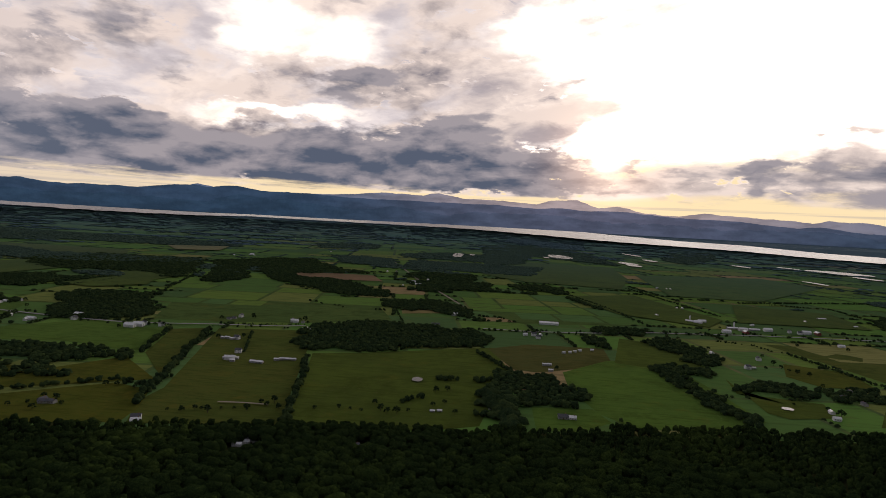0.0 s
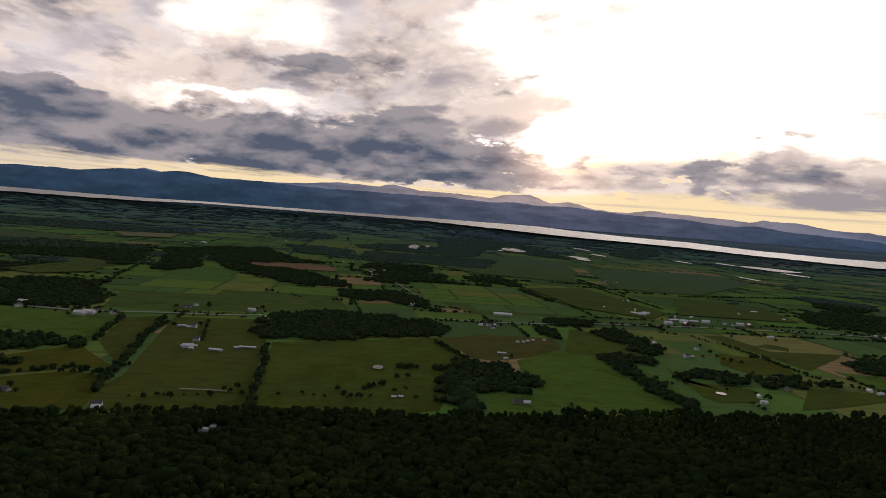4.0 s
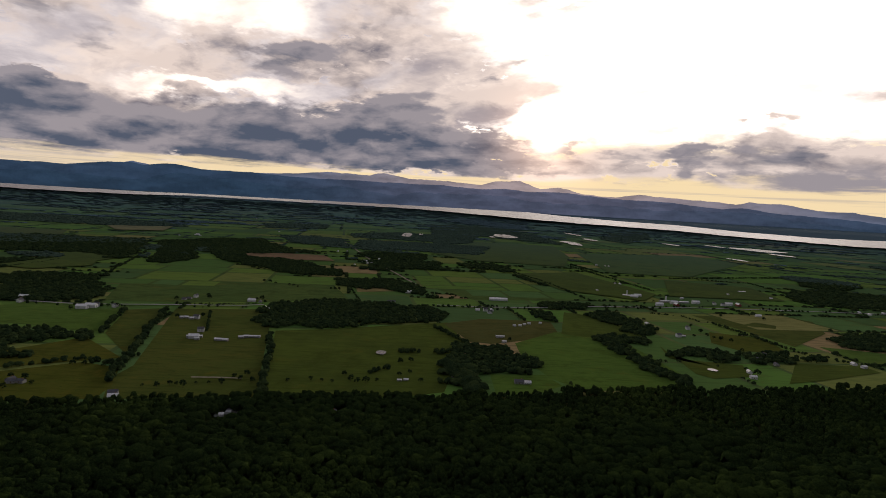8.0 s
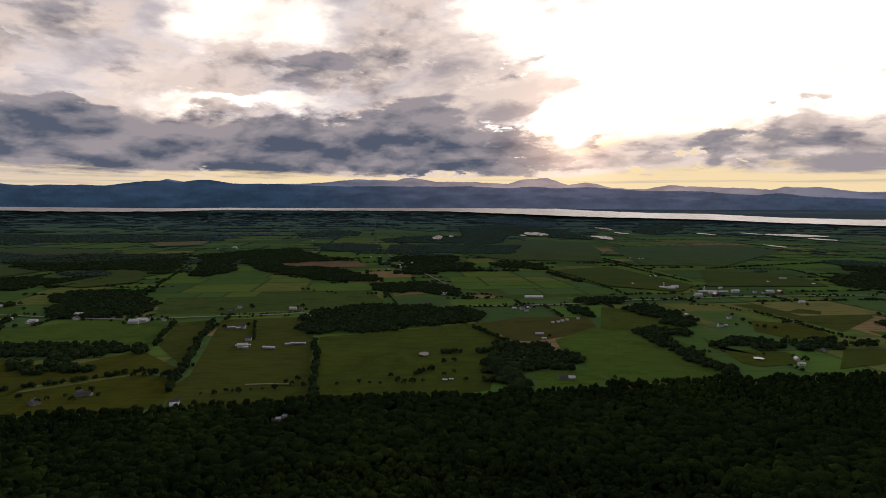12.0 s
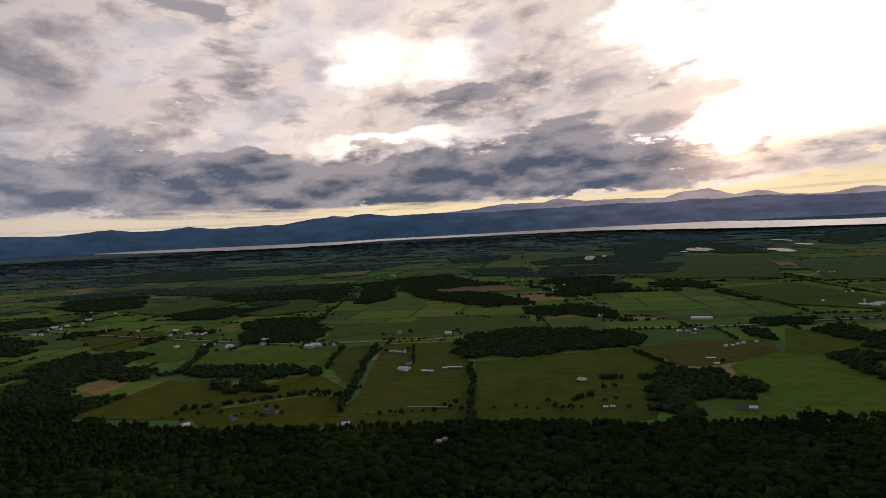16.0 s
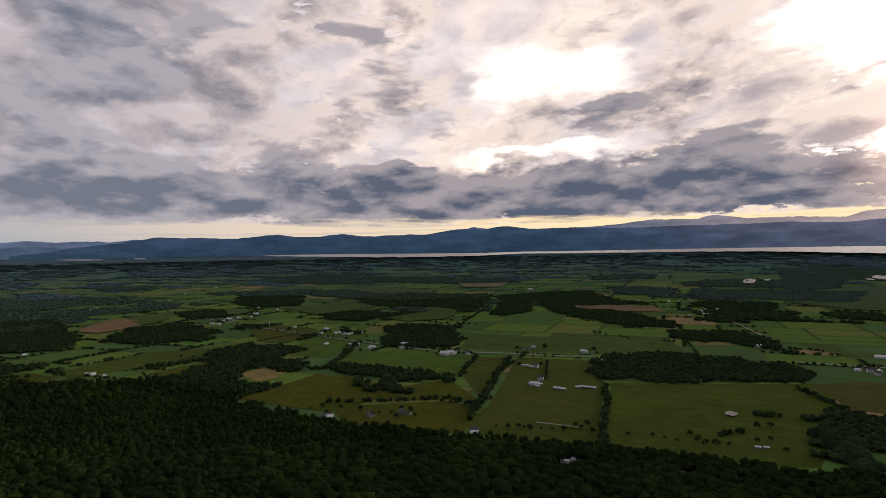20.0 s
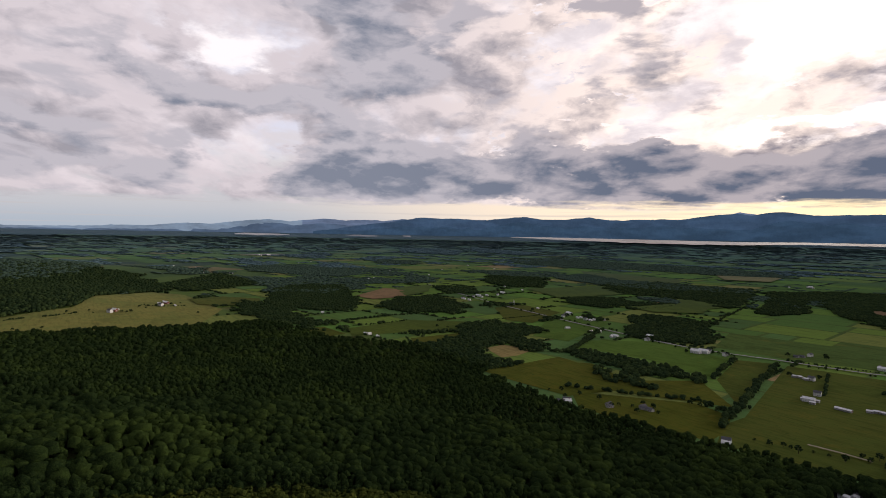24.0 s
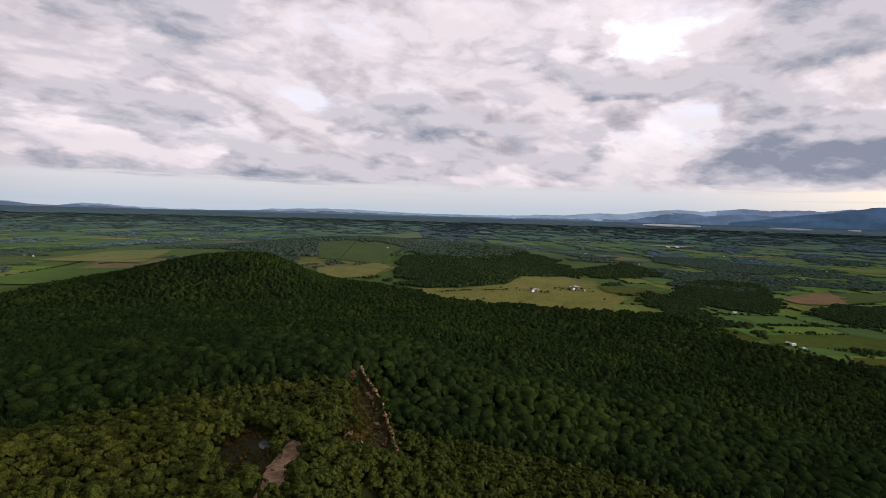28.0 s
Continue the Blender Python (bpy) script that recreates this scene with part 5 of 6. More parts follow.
def patchwork():
    """Rectangular fields, split at random, with broken tree rows along their borders."""
    rng = random.Random(17)
    turn = 0.13
    co, si = math.cos(turn), math.sin(turn)
    verts, uvs, faces, rows = [], [], [], []

    def place(u, v):
        return u * co - v * si, u * si + v * co

    def leaf(u0, u1, v0, v1):
        x, y = place((u0 + u1) / 2, (v0 + v1) / 2)
        r, az = math.hypot(x, y), math.degrees(math.atan2(x, y))
        if r < 900 or r > 36000 or past_shore(x, y) or not -150 < az < 62 or inside(x, y, RIDGE_EDGE) or land(x, y) > 1.0:
            return
        gap, n, base = 4 + 0.0012 * r, 4, len(verts)
        lift = 0.25 if r < 2000 else 1.0 if r < 4000 else 2.5
        for i in range(n + 1):
            for j in range(n + 1):
                px, py = place(u0 + gap + (u1 - u0 - 2 * gap) * i / n, v0 + gap + (v1 - v0 - 2 * gap) * j / n)
                verts.append(drawn(px, py, land(px, py) + lift))
                uvs.append((px / 1000, py / 1000))
        for i in range(n):
            for j in range(n):
                p = base + i * (n + 1) + j
                faces.append((p, p + n + 1, p + n + 2, p + 1))
        for a, b in (((u0, v0), (u1, v0)), ((u0, v0), (u0, v1))):
            if rng.random() < (0.42 if r < 5000 else 0.3):
                length = math.hypot(b[0] - a[0], b[1] - a[1])
                count = int(length / max(8.0, 0.0075 * r))
                for i in range(count):
                    if rng.random() < 0.75:
                        f = (i + rng.random()) / count
                        px, py = place(a[0] + (b[0] - a[0]) * f, a[1] + (b[1] - a[1]) * f)
                        if not any(inside(px, py, c) for c in FIELD_CORNERS) and not inside(px, py, RIDGE_EDGE):
                            h = rng.uniform(5, 11) if r < 3500 else rng.uniform(4, 7)
                            rows.append((px, py, h, max(1.0, 0.0085 * r / h), rng.random()))

    def split(u0, u1, v0, v1):
        x, y = place((u0 + u1) / 2, (v0 + v1) / 2)
        r = max(1200.0, math.hypot(x, y) - 0.4 * max(u1 - u0, v1 - v0))
        limit = max(230.0, 0.085 * r) * rng.uniform(0.8, 1.7)
        if max(u1 - u0, v1 - v0) < limit:
            leaf(u0, u1, v0, v1)
        elif (u1 - u0) * rng.uniform(0.5, 1.0) > v1 - v0:
            m = u0 + (u1 - u0) * rng.uniform(0.36, 0.64)
            split(u0, m, v0, v1)
            split(m, u1, v0, v1)
        else:
            m = v0 + (v1 - v0) * rng.uniform(0.36, 0.64)
            split(u0, u1, v0, m)
            split(u0, u1, m, v1)

    split(-36000, 26000, -24000, 36000)
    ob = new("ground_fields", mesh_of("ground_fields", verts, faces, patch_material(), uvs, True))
    ob.data.flip_normals()
    tagged(ob, "patchwork of green and pale fields across the plain", "fields", "", "structure")
    near = [t for t in rows if math.hypot(t[0], t[1]) < 3500]
    forest("field_hedges", near, LOW, WOOD_LEAF, "broken dark tree rows along field borders", "tree rows")
    forest("far_hedges", [t for t in rows if math.hypot(t[0], t[1]) >= 3500], LOW, FAR_HAZE_LEAF, "thin bluish tree rows along far field borders", "tree rows")


# ---- far woods of the plain ----
def past_shore(x, y):
    """Whether a place lies beyond the near shore of the lake."""
    az, r = math.degrees(math.atan2(x, y)), math.hypot(x, y)
    return az > LAKE_AZ[0] and math.degrees(math.atan2(EYE_Z, r)) < float(np.interp(az, LAKE_AZ, LAKE_NEAR)) + 0.02


def far_woods():
    rng = random.Random(9)
    bands = {}
    r = 1500.0
    while r < 34000:
        step = 0.0084 * r if r < 6000 else 0.0105 * r
        n = int(radians(215) * r / step)
        for i in range(n):
            a = radians(-145 + 215 * (i + rng.random()) / n)
            rr = r + rng.uniform(-0.5, 0.5) * step
            x, y = rr * math.sin(a), rr * math.cos(a)
            belt = noise.noise((x / 950, y / 480, 0)) + 0.55 * noise.noise((x / 330, y / 170, 4)) + 0.18 * noise.noise((x / 90, y / 70, 8))
            need = 0.50 if r < 2400 else 0.34 if r < 3500 else 0.24
            need += 0.20 * soft((x + 200) / 900) * soft((9000 - r) / 3000)
            need += 0.06 if r < 7000 and -0.9 < a < 0.6 else -0.05
            need -= (0.05 if r < 3500 else -0.06) + (0.07 if x < -1300 and y < 0.9 * -x + 600 else 0.0)
            if not belt > need or past_shore(x, y):
                continue
            if inside(x, y, RIDGE_EDGE) or any(inside(x, y, c) for c in FIELD_CORNERS):
                continue
            key = 0 if r < 2800 else 1 if r < 5000 else 2
            h = rng.uniform(9, 15) if r < 3000 else rng.uniform(6, 10)
            bands.setdefault(key, []).append((x, y, h, step * rng.uniform(1.0, 1.5) / h, rng.random()))
        r += step * 0.9
    for key, label in ((0, "scattered dark green woods beyond the road"), (1, "dark belts of woodland across the plain"), (2, "blue-green woodland belts towards the lake")):
        forest("woodland", bands.get(key, []), LOW, (WOOD_LEAF, FAR_HAZE_LEAF, HAZY_LEAF)[key], label, "woodland")


def wooded_hill(x0, y0, rx, ry, step, label):
    rng = random.Random(int(x0))
    spots = []
    y = y0 - ry
    while y < y0 + ry:
        x = x0 - rx
        while x < x0 + rx:
            px, py = x + rng.uniform(-0.5, 0.5) * step, y + rng.uniform(-0.5, 0.5) * step
            if ((px - x0) / rx) ** 2 + ((py - y0) / ry) ** 2 < 1 + 0.5 * noise.noise((px / 120, py / 120, 0)) and not any(inside(px, py, c) for c in FIELD_CORNERS):
                spots.append((px, py, rng.uniform(0.8, 1.3) * min(step, 16), 1.3 * step / min(step, 16), rng.random()))
            x += step
        y += step
    forest("wooded_hill", spots, LOW, WOOD_LEAF if step < 20 else FAR_HAZE_LEAF, label, "wood")


# ---- ponds ----


def pond(x, y, rx, ry, label):
    laid[0] += 1
    corners = []
    for i in range(16):
        a = 2 * math.pi * i / 16
        w = 1 + 0.28 * noise.noise((math.cos(a) * 1.5 + x, math.sin(a) * 1.5 + y, 0))
        corners.append((x + rx * w * math.cos(a), y + ry * w * math.sin(a)))
    lift = 1.8 + 0.02 * laid[0] + (3 if math.hypot(x, y) > 2000 else 0) + (6 if math.hypot(x, y) > 4000 else 0)
    tagged(part("water_pond", cut_sheet(corners, 400, lift), POND), label, "pond", "ponds of the plain", "structure")


# ---- buildings ----
MADE = {}


def box(bm, x0, x1, y0, y1, z0, z1):
    v = [bm.verts.new(c) for c in ((x0, y0, z0), (x1, y0, z0), (x1, y1, z0), (x0, y1, z0), (x0, y0, z1), (x1, y0, z1), (x1, y1, z1), (x0, y1, z1))]
    for f in ((3, 2, 1, 0), (4, 5, 6, 7), (0, 1, 5, 4), (1, 2, 6, 5), (2, 3, 7, 6), (3, 0, 4, 7)):
        bm.faces.new([v[i] for i in f])


def gabled(l, w, h, rise):
    """Walls with gable ends."""
    bm = bmesh.new()
    a, b = l / 2, w / 2
    v = [bm.verts.new(c) for c in ((-a, -b, -1), (a, -b, -1), (a, b, -1), (-a, b, -1), (-a, -b, h), (a, -b, h), (a, b, h), (-a, b, h), (-a, 0, h + rise), (a, 0, h + rise))]
    for f in ((0, 1, 5, 4), (2, 3, 7, 6), (1, 2, 6, 9, 5), (3, 0, 4, 8, 7), (3, 2, 1, 0)):
        bm.faces.new([v[i] for i in f])
    return bm


def roof_slabs(l, w, h, rise, over=0.5, thick=0.25):
    bm = bmesh.new()
    a, b = l / 2 + over, w / 2 + over
    drop = over * rise / (w / 2)
    for sgn in (-1, 1):
        low, top = h - drop, h + rise
        ring = [(-a, sgn * b, low), (a, sgn * b, low), (a, 0, top), (-a, 0, top)]
        lo = [bm.verts.new((x, y, z + 0.02)) for x, y, z in ring]
        hi = [bm.verts.new((x, y, z + thick)) for x, y, z in ring]
        bm.faces.new(lo)
        bm.faces.new(hi)
        for i in range(4):
            bm.faces.new((lo[i], lo[(i + 1) % 4], hi[(i + 1) % 4], hi[i]))
    bmesh.ops.recalc_face_normals(bm, faces=bm.faces[:])
    return bm


# kind: length, width, wall height, roof rise, wall, roof, windows a side, storeys, label
KINDS = {
    "white_house": (20, 10, 5.4, 3.0, WHITE, METAL, 5, 2, "white house with a pale metal roof in a forest clearing"),
    "farmhouse": (13, 9, 6, 3.4, WHITE, SLATE, 4, 2, "white clapboard farmhouse with a dark shingle roof"),
    "house": (12, 8, 3.4, 2.6, WHITE, METAL, 3, 1, "small white house with a pale roof"),
    "cottage": (12, 8, 3.2, 2.4, GREY, SLATE, 3, 1, "grey boarded cottage with a dark roof"),
    "barn": (26, 13, 6.5, 4.2, WHITE, METAL, 5, 1, "white barn with a pale metal roof"),
    "red_barn": (22, 12, 6, 4.5, REDWOOD, METAL, 4, 1, "dark red wooden barn with a pale metal roof"),
    "long_barn": (46, 14, 4.5, 3.2, GREY, METAL, 8, 1, "long low cattle barn with a pale metal roof"),
    "large_barn": (70, 22, 6, 4, WHITE, METAL, 10, 1, "very long white dairy barn with a metal roof"),
    "shed": (10, 6, 3, 1.6, GREY, METAL, 2, 1, "small grey farm shed with a metal roof"),
    "field_shelter": (8, 5, 2.2, 1.6, WRAP, WRAP, 0, 1, "small white covered shelter standing in a field"),
}


def build_kind(kind):
    l, w, h, rise, wall, roof, n, floors, label = KINDS[kind]
    ob = new(kind)
    part("wall", gabled(l, w, h, rise), wall, ob)
    part("roof", roof_slabs(l, w, h, rise), roof, ob)
    for sgn in (-1, 1):
        for floor in range(floors):
            for i in range(n):
                bm = bmesh.new()
                x = -l / 2 + l * (i + 0.5) / n
                z = 1.0 + 2.8 * floor
                y = sgn * w / 2
                if sgn < 0 and floor == 0 and i == n // 2:
                    box(bm, x - 0.6, x + 0.6, y - 0.06, y + 0.02, 0, 2.1)
                    part("door", bm, DOOR, ob)
                else:
                    box(bm, x - 0.6, x + 0.6, min(y, y + sgn * 0.05), max(y, y + sgn * 0.05), z - 0.1, z + 1.4)
                    frame_ob = part("window", bm, FRAME, ob)
                    bm = bmesh.new()
                    box(bm, x - 0.48, x + 0.48, min(y + sgn * 0.05, y + sgn * 0.08), max(y + sgn * 0.05, y + sgn * 0.08), z, z + 1.3)
                    part("pane", bm, GLASS, frame_ob)
    if kind in ("farmhouse", "cottage", "house", "white_house"):
        bm = bmesh.new()
        box(bm, l * 0.22, l * 0.22 + 0.9, -0.45, 0.45, h + rise * 0.5, h + rise + 1.2)
        part("chimney", bm, BRICKRED, ob)
    if "barn" in kind:
        bm = bmesh.new()
        box(bm, l / 2, l / 2 + 0.08, -2.2, 2.2, 0, 4.0)
        part("barn_door", bm, GREY if wall is not GREY else REDWOOD, ob, "large sliding barn door")
    tagged(ob, label, "barn" if "barn" in kind else "shed" if "she" in kind else "house", "buildings of the plain")
    return ob


def building(kind, x, y, turn=0.0, size=1.0):
    s = shrink(x, y) * size
    at = drawn(x, y, land(x, y) + (1.5 if math.hypot(x, y) > 1000 else 0.3))
    m = Matrix.LocRotScale(at, Euler((0, 0, radians(turn))), None)
    if kind not in MADE:
        MADE[kind] = build_kind(kind)
        MADE[kind].matrix_basis = m @ Matrix.Diagonal((s, s, s, 1))
        return MADE[kind]
    ob = copy_thing(MADE[kind], m)
    ob.scale = (s, s, s)
    return ob


def church(x, y):
    ob = new("church")
    part("wall", gabled(20, 10, 6, 4.5), WHITE, ob)
    part("roof", roof_slabs(20, 10, 6, 4.5), SLATE, ob)
    bm = bmesh.new()
    box(bm, 8, 12, -2, 2, 0, 15)
    part("tower", bm, WHITE, ob)
    bm = bmesh.new()
    bmesh.ops.create_cone(bm, segments=8, radius1=2.3, radius2=0.05, depth=9, cap_ends=True, matrix=Matrix.Translation((10, 0, 19.5)))
    part("spire", bm, WHITE, ob)
    for sgn in (-1, 1):
        for i in range(4):
            bm = bmesh.new()
            cx = -7.5 + 4.4 * i
            box(bm, cx - 0.6, cx + 0.6, min(sgn * 5, sgn * 5.06), max(sgn * 5, sgn * 5.06), 1.5, 4.6)
            part("window", bm, GLASS, ob)
    s = shrink(x, y)
    ob.matrix_basis = Matrix.LocRotScale(drawn(x, y, 1.5), Euler((0, 0, 0.7)), (s, s, s))
    tagged(ob, "white wooden village church with a pointed spire", "church")


def silo(x, y):
    s = shrink(x, y)
    at = Matrix.LocRotScale(drawn(x, y, 1.0), None, (s, s, s))
    if "silo" in MADE:
        copy_thing(MADE["silo"], Matrix.Translation(drawn(x, y, 1.0))).scale = (s, s, s)
        return
    ob = new("silo")
    bm = bmesh.new()
    bmesh.ops.create_cone(bm, segments=20, radius1=2.6, radius2=2.6, depth=14, cap_ends=True, matrix=Matrix.Translation((0, 0, 7)))
    part("shaft", bm, METAL, ob)
    bm = bmesh.new()
    bmesh.ops.create_uvsphere(bm, u_segments=20, v_segments=8, radius=2.7, matrix=Matrix.Translation((0, 0, 14)))
    part("dome", bm, METAL, ob)
    ob.matrix_basis = at
    tagged(ob, "tall pale metal grain silo beside a barn", "silo", "silos of the farms")
    MADE["silo"] = ob


def lone_tree(x, y, h):
    """A single broadleaf tree with its own trunk and clumped crown."""
    key = ("tree", int(abs(x)) % 4)
    s = shrink(x, y) * h * (0.6 + 0.35 * math.sin(37 * x) ** 2)
    m = Matrix.LocRotScale(drawn(x, y, land(x, y)), Euler((0, 0, x)), None)
    if key in MADE:
        ob = copy_thing(MADE[key], m)
        ob.scale = (s, s, s)
        return
    ob = new("tree")
    vs, fs = crown(40 + key[1], 14, 0, False)
    leaves = new("crown", mesh_of("crown", vs, fs, WOOD_LEAF))
    leaves.parent = ob
    bm = bmesh.new()
    bmesh.ops.create_cone(bm, segments=7, radius1=0.035, radius2=0.012, depth=0.62, cap_ends=True, matrix=Matrix.Translation((0, 0, 0.29)))
    for i in range(3):
        tilt = Matrix.Translation((0, 0, 0.36 + 0.06 * i)) @ Euler((0.7, 0, 2.1 * i)).to_matrix().to_4x4() @ Matrix.Translation((0, 0, 0.12))
        bmesh.ops.create_cone(bm, segments=5, radius1=0.014, radius2=0.006, depth=0.24, cap_ends=True, matrix=tilt)
    part("trunk", bm, BARK, ob)
    ob.matrix_basis = m
    ob.scale = (s, s, s)
    tagged(ob, "single dark green broadleaf tree beside a farm", "tree", "trees round the farms")
    MADE[key] = ob


pond(-60, 1124, 11, 15, 'round pond shining in a green field')
pond(938, 6353, 120, 448, 'small pond shining in the evening light')
pond(-144, 5512, 52, 379, 'small pond shining in the evening light')
pond(-14, 5717, 23, 152, 'small pond shining in the evening light')
pond(1515, 5731, 81, 216, 'small pond shining in the evening light')
pond(2176, 8110, 58, 433, 'small pond shining in the evening light')
pond(1483, 5411, 66, 145, 'small pond shining in the evening light')
pond(1987, 6633, 63, 220, 'small pond shining in the evening light')
pond(3799, 6280, 246, 403, 'long pond shining in the evening light')
pond(3565, 5459, 74, 190, 'small pond shining in the evening light')
pond(611, 1111, 10, 10, 'small pond shining in the evening light')
pond(2529, 4420, 28, 156, 'small pond shining in the evening light')
pond(2921, 6514, 52, 231, 'small pond shining in the evening light')
pond(3529, 6695, 61, 258, 'small pond shining in the evening light')
pond(748, 5990, 33, 113, 'small pond shining in the evening light')
pond(-7379, 2294, 141, 270, 'far pale building roofs beside water')
building('large_barn', 271, 1860, 0, 0.85)
building('large_barn', 803, 2113, -35, 0.6)
building('barn', 815, 2084, -35, 1.0)
building('barn', 838, 2113, 0, 1.0)
building('long_barn', 900, 2014, 5, 0.8)
building('long_barn', 970, 2013, 5, 0.8)
building('barn', 843, 1923, 0, 1.0)
building('barn', 923, 1987, 0, 1.0)
building('barn', 1015, 2013, 0, 1.0)
building('farmhouse', 1083, 2011, 90, 1.0)
building('farmhouse', 1107, 1995, -8, 1.0)
building('barn', 1135, 2008, 0, 1.0)
building('red_barn', 1170, 2006, 90, 1.0)
building('red_barn', 908, 1934, 90, 1.0)
building('barn', 1117, 1795, 0, 0.7)
building('long_barn', 1418, 2416, 0, 0.7)
building('house', 1438, 2241, -8, 1.0)
building('house', 1291, 2298, 90, 1.0)
building('house', 1011, 2116, 12, 1.0)
building('barn', -817, 1405, 0, 1.0)
building('barn', -807, 1426, 0, 1.0)
building('farmhouse', -803, 1445, -8, 1.0)
building('farmhouse', -999, 1450, 100, 1.0)
building('farmhouse', -758, 1444, 80, 1.0)
building('red_barn', -1018, 1494, 0, 1.0)
building('farmhouse', -1490, 1633, -8, 1.0)
building('farmhouse', -1365, 1605, 0, 1.0)
building('barn', -1496, 1661, 0, 1.0)
building('house', -1409, 1612, -8, 1.0)
building('house', -1345, 1628, 0, 1.0)
building('house', -1191, 1469, 100, 1.0)
building('house', -1191, 1481, 12, 1.0)
building('house', -1090, 1408, -8, 1.0)
building('house', -1182, 1417, 90, 1.0)
building('house', -1267, 1396, 90, 1.0)
building('shed', -554, 1356, 0, 1.0)
building('shed', -543, 1359, 0, 1.0)
building('shed', -527, 1350, 0, 1.0)
building('shed', -523, 1365, 0, 1.0)
building('long_barn', -391, 1164, -5, 0.6)
building('long_barn', -335, 1204, 5, 0.5)
building('barn', -451, 1173, 10, 0.8)
building('shed', -441, 1181, 10, 1.0)
building('shed', -461, 1175, 10, 1.0)
building('shed', -360, 1192, 10, 1.0)
building('shed', -352, 1200, 10, 1.0)
building('shed', -440, 1161, 10, 1.0)
building('farmhouse', -632, 1634, 80, 1.0)
building('farmhouse', -476, 1620, 100, 1.0)
building('cottage', -638, 1603, -8, 1.0)
building('cottage', -647, 1590, -8, 1.0)
building('cottage', -442, 1610, 100, 1.0)
building('barn', -467, 1613, 0, 0.8)
building('house', -389, 1504, 100, 1.0)
building('house', -406, 1524, 80, 1.0)
building('house', -412, 1507, 90, 1.0)
building('farmhouse', -424, 823, 20, 1.0)
building('house', -693, 770, 60, 1.2)
building('cottage', -642, 824, 90, 1.0)
building('cottage', -599, 865, 80, 1.0)
building('white_house', -243, 772, 8, 0.62)
building('white_house', -249, 761, 8, 0.62)
building('cottage', -236, 778, 15, 1.3)
building('white_house', -111, 791, 30, 0.7)
building('cottage', -102, 788, 40, 1.0)
building('shed', -15, 954, 0, 0.8)
building('shed', -4, 958, 0, 0.8)
building('house', -285, 2836, 90, 1.0)
building('house', -254, 2768, -8, 1.0)
building('house', -439, 3384, 100, 1.0)
building('house', -554, 3719, 80, 1.0)
building('house', -218, 3017, 0, 1.0)
building('house', -492, 3369, 80, 1.0)
building('house', -236, 2772, 0, 1.0)
building('house', -309, 2683, 90, 1.0)
building('barn', -277, 2864, 0, 0.8)
building('barn', -30, 1917, 0, 0.8)
building('cottage', -83, 1719, -8, 1.0)
building('cottage', -70, 1721, 0, 1.0)
building('farmhouse', 206, 1651, 12, 1.0)
building('farmhouse', 215, 1617, 0, 1.0)
building('house', 182, 1650, 12, 1.0)
building('house', 226, 1661, 100, 1.0)
building('shed', 200, 1314, 0, 1.0)
building('shed', 208, 1266, 0, 1.0)
building('shed', 210, 1315, 0, 1.0)
building('field_shelter', 261, 1453, 0, 1.0)
building('field_shelter', 277, 1460, 0, 1.0)
building('field_shelter', 291, 1475, 0, 1.0)
building('field_shelter', 306, 1489, 0, 1.0)
building('field_shelter', 339, 1504, 0, 1.0)
building('cottage', 193, 971, 0, 1.3)
building('house', 208, 971, 0, 1.0)
building('cottage', 81, 988, 0, 1.1)
building('cottage', 83, 953, 0, 1.1)
building('house', 1059, 3345, -8, 1.0)
building('house', 1104, 3319, 80, 1.0)
building('house', 1126, 3323, 100, 1.0)
building('house', 873, 2471, 80, 1.0)
building('house', 896, 2473, 100, 1.0)
building('house', 714, 2216, 100, 1.0)
building('house', 684, 1107, 80, 1.0)
building('house', 670, 1069, -8, 1.0)
building('house', 657, 1567, 100, 1.0)
building('farmhouse', 755, 1526, 90, 1.0)
building('farmhouse', 682, 1422, 12, 1.0)
building('long_barn', 691, 1428, 0, 0.5)
building('cottage', 770, 1218, 0, 1.0)
building('cottage', 798, 1226, 0, 1.0)
building('cottage', 785, 1178, 90, 1.0)
building('cottage', 812, 1262, 100, 1.0)
building('house', 984, 1214, 90, 1.0)
building('house', 989, 1191, 12, 1.0)
building('house', 1078, 1174, 80, 1.0)
building('house', 1101, 1161, 100, 1.0)
building('house', 1143, 1178, 80, 1.0)
building('house', 1605, 1985, 12, 1.0)
building('house', 1617, 1950, 100, 1.0)
building('house', 1743, 1935, -8, 1.0)
building('house', 1702, 1991, 100, 1.0)
building('house', -1609, 4064, -8, 1.0)
building('house', -1557, 4020, 12, 1.0)
building('house', -1664, 3928, -8, 1.0)
building('barn', -1593, 4069, 0, 1.0)
building('house', -1249, 4979, -8, 1.0)
building('house', -923, 3475, 100, 1.0)
building('house', -2298, 7256, -8, 1.0)
building('house', -2306, 7654, 90, 1.0)
building('house', -2184, 7500, 12, 1.0)
building('house', -2706, 5990, 80, 1.0)
building('house', -2098, 1602, 20, 1.2)
building('house', -2167, 1798, 20, 1.2)
building('house', -2057, 1599, 20, 1.2)
building('farmhouse', -2154, 1700, 0, 1.0)
building('farmhouse', -2121, 1727, 12, 1.0)
building('farmhouse', -2166, 1868, -8, 1.0)
building('farmhouse', -2118, 1608, 80, 1.0)
building('barn', -2163, 1740, 20, 1.0)
building('barn', -2216, 1944, 20, 1.0)
building('farmhouse', -1483, 1630, 80, 1.0)
building('farmhouse', -1459, 1588, 90, 1.0)
building('farmhouse', -996, 1448, 80, 1.0)
building('farmhouse', -460, 1233, 12, 1.0)
